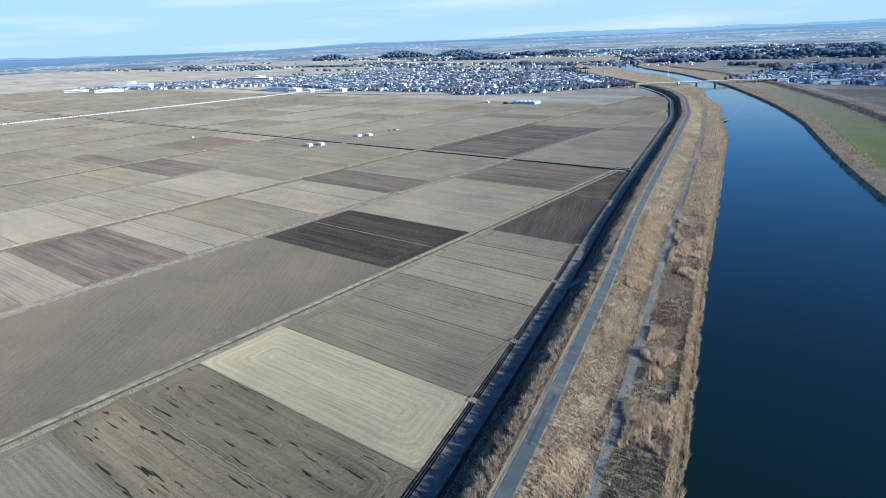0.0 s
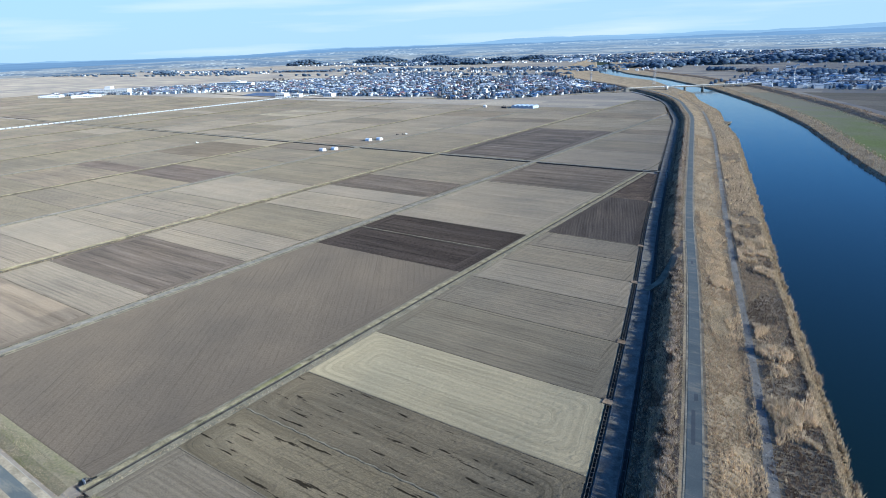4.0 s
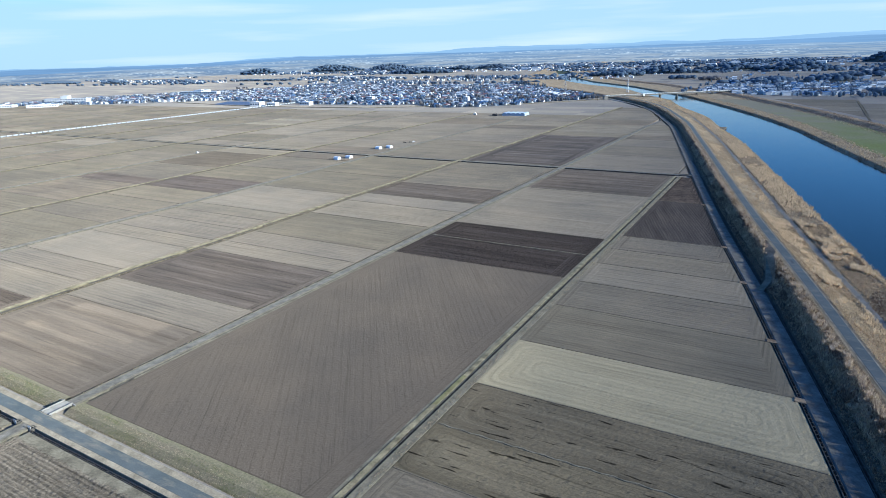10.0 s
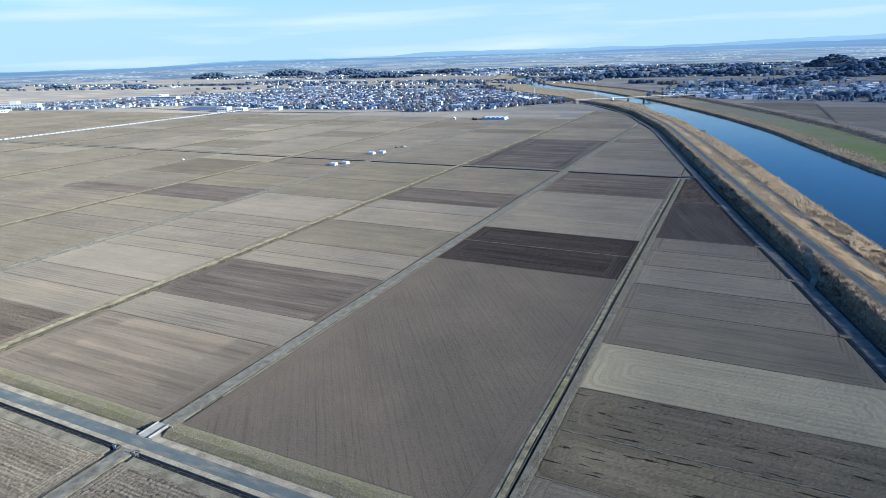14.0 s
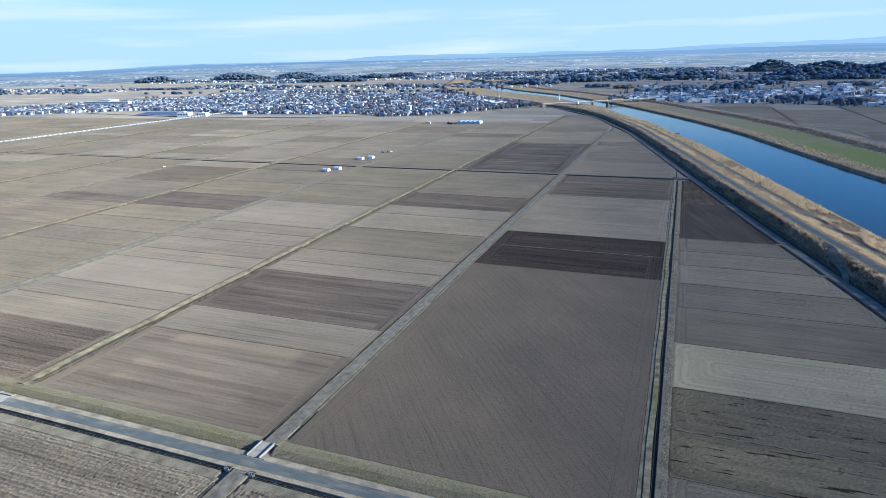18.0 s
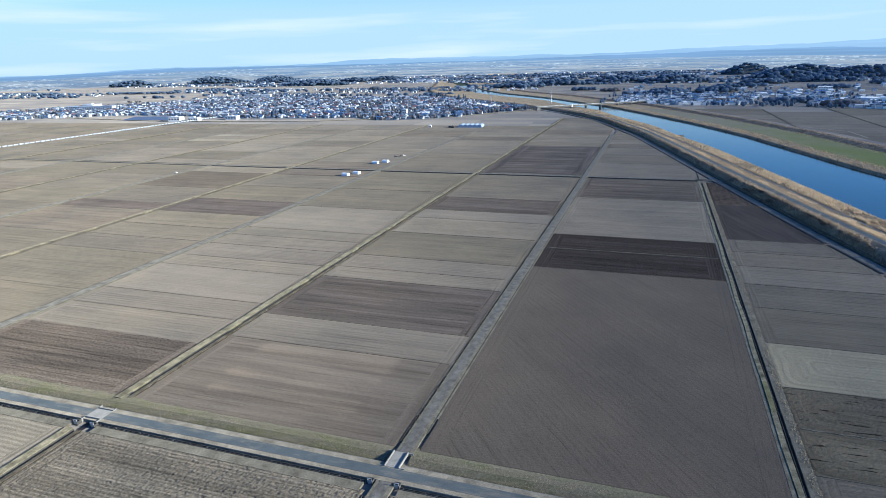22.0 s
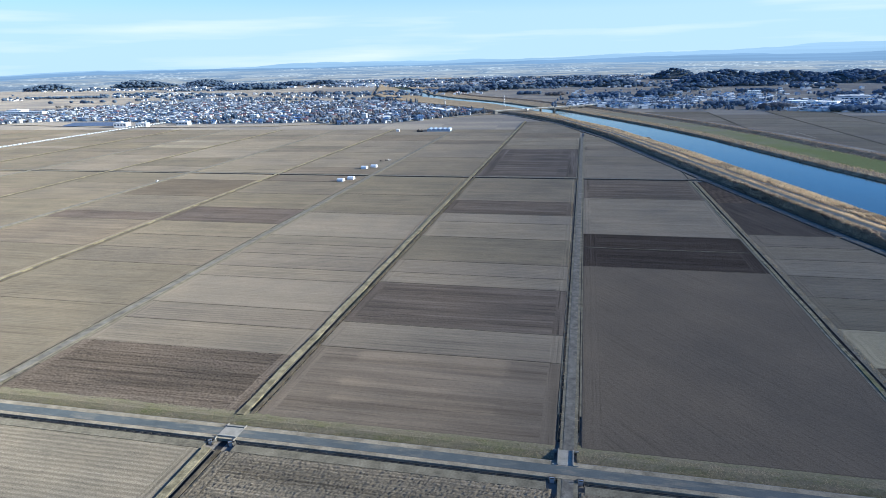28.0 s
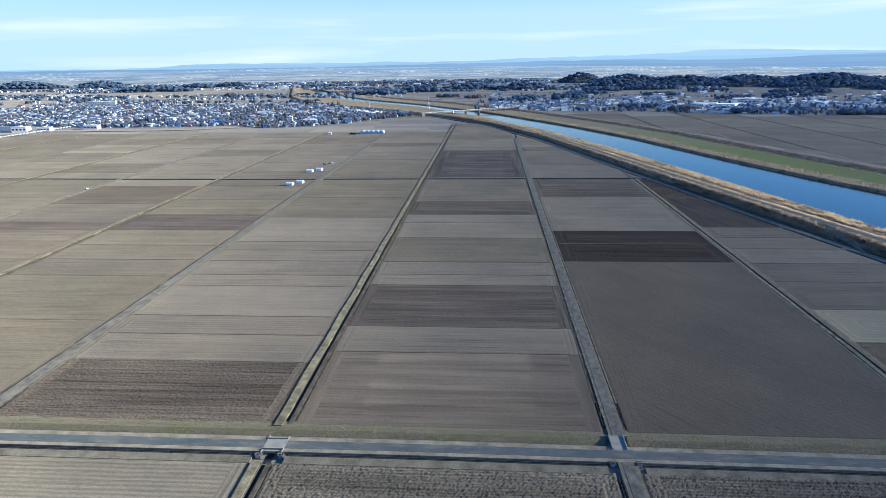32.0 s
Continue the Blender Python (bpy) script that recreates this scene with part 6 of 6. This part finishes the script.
# far settlements strewn over the plain
places = []
for _ in range(4200):
    x, y = r1.uniform(-4200, 2600), r1.uniform(1900, 4300)
    if math.hypot(x, y) > 4550 or (x > -300 and y < 2500):
        continue
    n = noise.noise((x * 0.0016, y * 0.004, 3.3))
    if n > 0.14 or (y > 2900 and n > -0.15):
        k = 1.0 + (y - 1900) / 3000
        q = dwelling(r1, x, y)
        places.append((q[0], q[1], q[2] * k, q[3] * k, q[4], q[5], q[6], 0 if r1.random() < 0.7 else q[7], q[8]))
for _ in range(140):
    x, y = r1.uniform(-3800, 1500), r1.uniform(3000, 4400)
    if math.hypot(x, y) < 4550:
        places.append((x, y, r1.uniform(25, 60), r1.uniform(14, 24), r1.uniform(6, 12), 1.5, r1.uniform(-0.3, 0.3), 0, 6))
far_houses("far_settlement", "specks of white houses far over the plain", places)
r = np.random.default_rng(5)
c = []
while len(c) < 3000:
    x, y = r.uniform(-4200, 2600), r.uniform(1800, 4350)
    n = noise.noise((x * 0.0016, y * 0.004, 3.3))
    if math.hypot(x, y) < 4550 and not (x > -500 and y < 2450) and (n > 0.12 or (y > 3200 and n > -0.05)):
        c.append((x, y, 3.0))
c = np.array(c)
w = r.uniform(2.5, 7, len(c))
stuff("far_trees", np_mesh("far_trees", *grove(c, np.stack([w * 2.4, w * 1.3, 4 + w * 0.5], 1), 6, 1.8, 77, 1), M_HAZY_CONIFER), "scattered groves and gardens far over the plain", "trees")


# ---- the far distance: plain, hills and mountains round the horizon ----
# backdrop glows by itself; the blue of distance haze is painted into its tones
def far_haze_glow(name, low, high, z0, z1, speck, towns=False):
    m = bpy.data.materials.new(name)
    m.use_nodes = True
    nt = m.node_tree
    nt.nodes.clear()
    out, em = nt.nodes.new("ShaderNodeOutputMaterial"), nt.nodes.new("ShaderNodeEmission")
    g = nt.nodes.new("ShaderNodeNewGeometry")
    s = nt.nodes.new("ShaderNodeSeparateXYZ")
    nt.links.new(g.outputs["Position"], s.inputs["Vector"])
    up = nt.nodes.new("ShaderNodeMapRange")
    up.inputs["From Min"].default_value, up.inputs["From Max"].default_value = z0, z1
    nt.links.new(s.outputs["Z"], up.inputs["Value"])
    # higher up means farther off, so the painted haze gets bluer
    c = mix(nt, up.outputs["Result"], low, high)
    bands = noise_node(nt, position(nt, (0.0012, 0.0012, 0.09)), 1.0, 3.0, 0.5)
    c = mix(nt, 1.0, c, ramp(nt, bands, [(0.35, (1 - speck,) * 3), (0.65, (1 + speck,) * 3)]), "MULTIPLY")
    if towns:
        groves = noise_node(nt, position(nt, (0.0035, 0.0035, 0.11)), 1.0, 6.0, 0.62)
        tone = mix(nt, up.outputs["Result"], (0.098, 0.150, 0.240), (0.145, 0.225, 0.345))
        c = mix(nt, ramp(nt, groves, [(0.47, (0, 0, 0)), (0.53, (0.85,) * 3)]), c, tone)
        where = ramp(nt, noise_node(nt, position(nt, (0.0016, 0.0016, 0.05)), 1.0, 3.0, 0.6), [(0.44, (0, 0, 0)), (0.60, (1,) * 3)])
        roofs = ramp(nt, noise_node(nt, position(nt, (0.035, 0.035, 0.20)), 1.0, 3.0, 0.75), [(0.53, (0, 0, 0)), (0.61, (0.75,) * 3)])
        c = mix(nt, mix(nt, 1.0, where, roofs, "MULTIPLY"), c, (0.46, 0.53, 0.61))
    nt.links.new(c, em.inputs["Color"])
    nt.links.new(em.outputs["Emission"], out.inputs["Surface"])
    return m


def ridge(label, radius, profile, mat, rough, seed):
    """A long range of hills on a circle round the place; profile: bearing right of +y in degrees, height in metres."""
    p = np.array(profile, float)
    b = np.arange(-110, 75, 0.35)
    h = np.interp(b, p[:, 0], p[:, 1])
    k = np.hanning(15)
    h = np.convolve(np.pad(h, 7, mode="edge"), k / k.sum(), mode="valid")
    h = np.array([v + rough * (noise.noise((q * 0.35, seed, 0)) + 0.5 * noise.noise((q * 1.1, seed, 4))) for q, v in zip(b, h)])
    verts = []
    for q, v in zip(np.radians(b), h):
        x, y = 60 + radius * math.sin(q), -80 + radius * math.cos(q)
        verts += [(x, y, -3), (x, y, v)]
        verts += [(60 + (radius + 60) * math.sin(q), -80 + (radius + 60) * math.cos(q), -3)]
    n = len(b)
    faces = [(3 * i, 3 * i + 3, 3 * i + 4, 3 * i + 1) for i in range(n - 1)] + [(3 * i + 1, 3 * i + 4, 3 * i + 5, 3 * i + 2) for i in range(n - 1)]
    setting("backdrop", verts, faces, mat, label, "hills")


ridge("hazy blue plain at the horizon", 4600, [(-110, 30), (-72, 28), (-66, 46), (-58, 58), (-50, 62), (-42, 84), (-30, 88), (-18, 92), (0, 88), (10, 80), (16, 72), (26, 60), (40, 55), (75, 55)], far_haze_glow("far_plain", (0.245, 0.265, 0.295), (0.195, 0.275, 0.385), 5, 92, 0.10, True), 4, 1.0)
ridge("wooded hills at the horizon, painted haze blue", 4680, [(-110, 80), (-72, 84), (-62, 80), (-52, 80), (-42, 102), (-32, 100), (-24, 98), (-15, 98), (-8, 108), (0, 114), (6, 122), (12, 126), (16, 116), (20, 112), (26, 134), (34, 140), (75, 150)], far_haze_glow("far_hills", (0.120, 0.205, 0.340), (0.145, 0.245, 0.395), 40, 130, 0.08), 7, 2.0)
ridge("mountains beyond the hills, painted pale haze blue", 4760, [(-110, 86), (-72, 98), (-62, 84), (-50, 82), (-44, 108), (-34, 106), (-29, 112), (-26, 130), (-22, 134), (-16, 126), (-10, 130), (-4, 124), (0, 136), (4, 148), (12, 150), (15, 162), (18, 186), (20, 178), (22, 180), (26, 162), (32, 156), (75, 160)], far_haze_glow("far_mountains", (0.190, 0.305, 0.460), (0.235, 0.365, 0.525), 90, 180, 0.05), 8, 3.0)
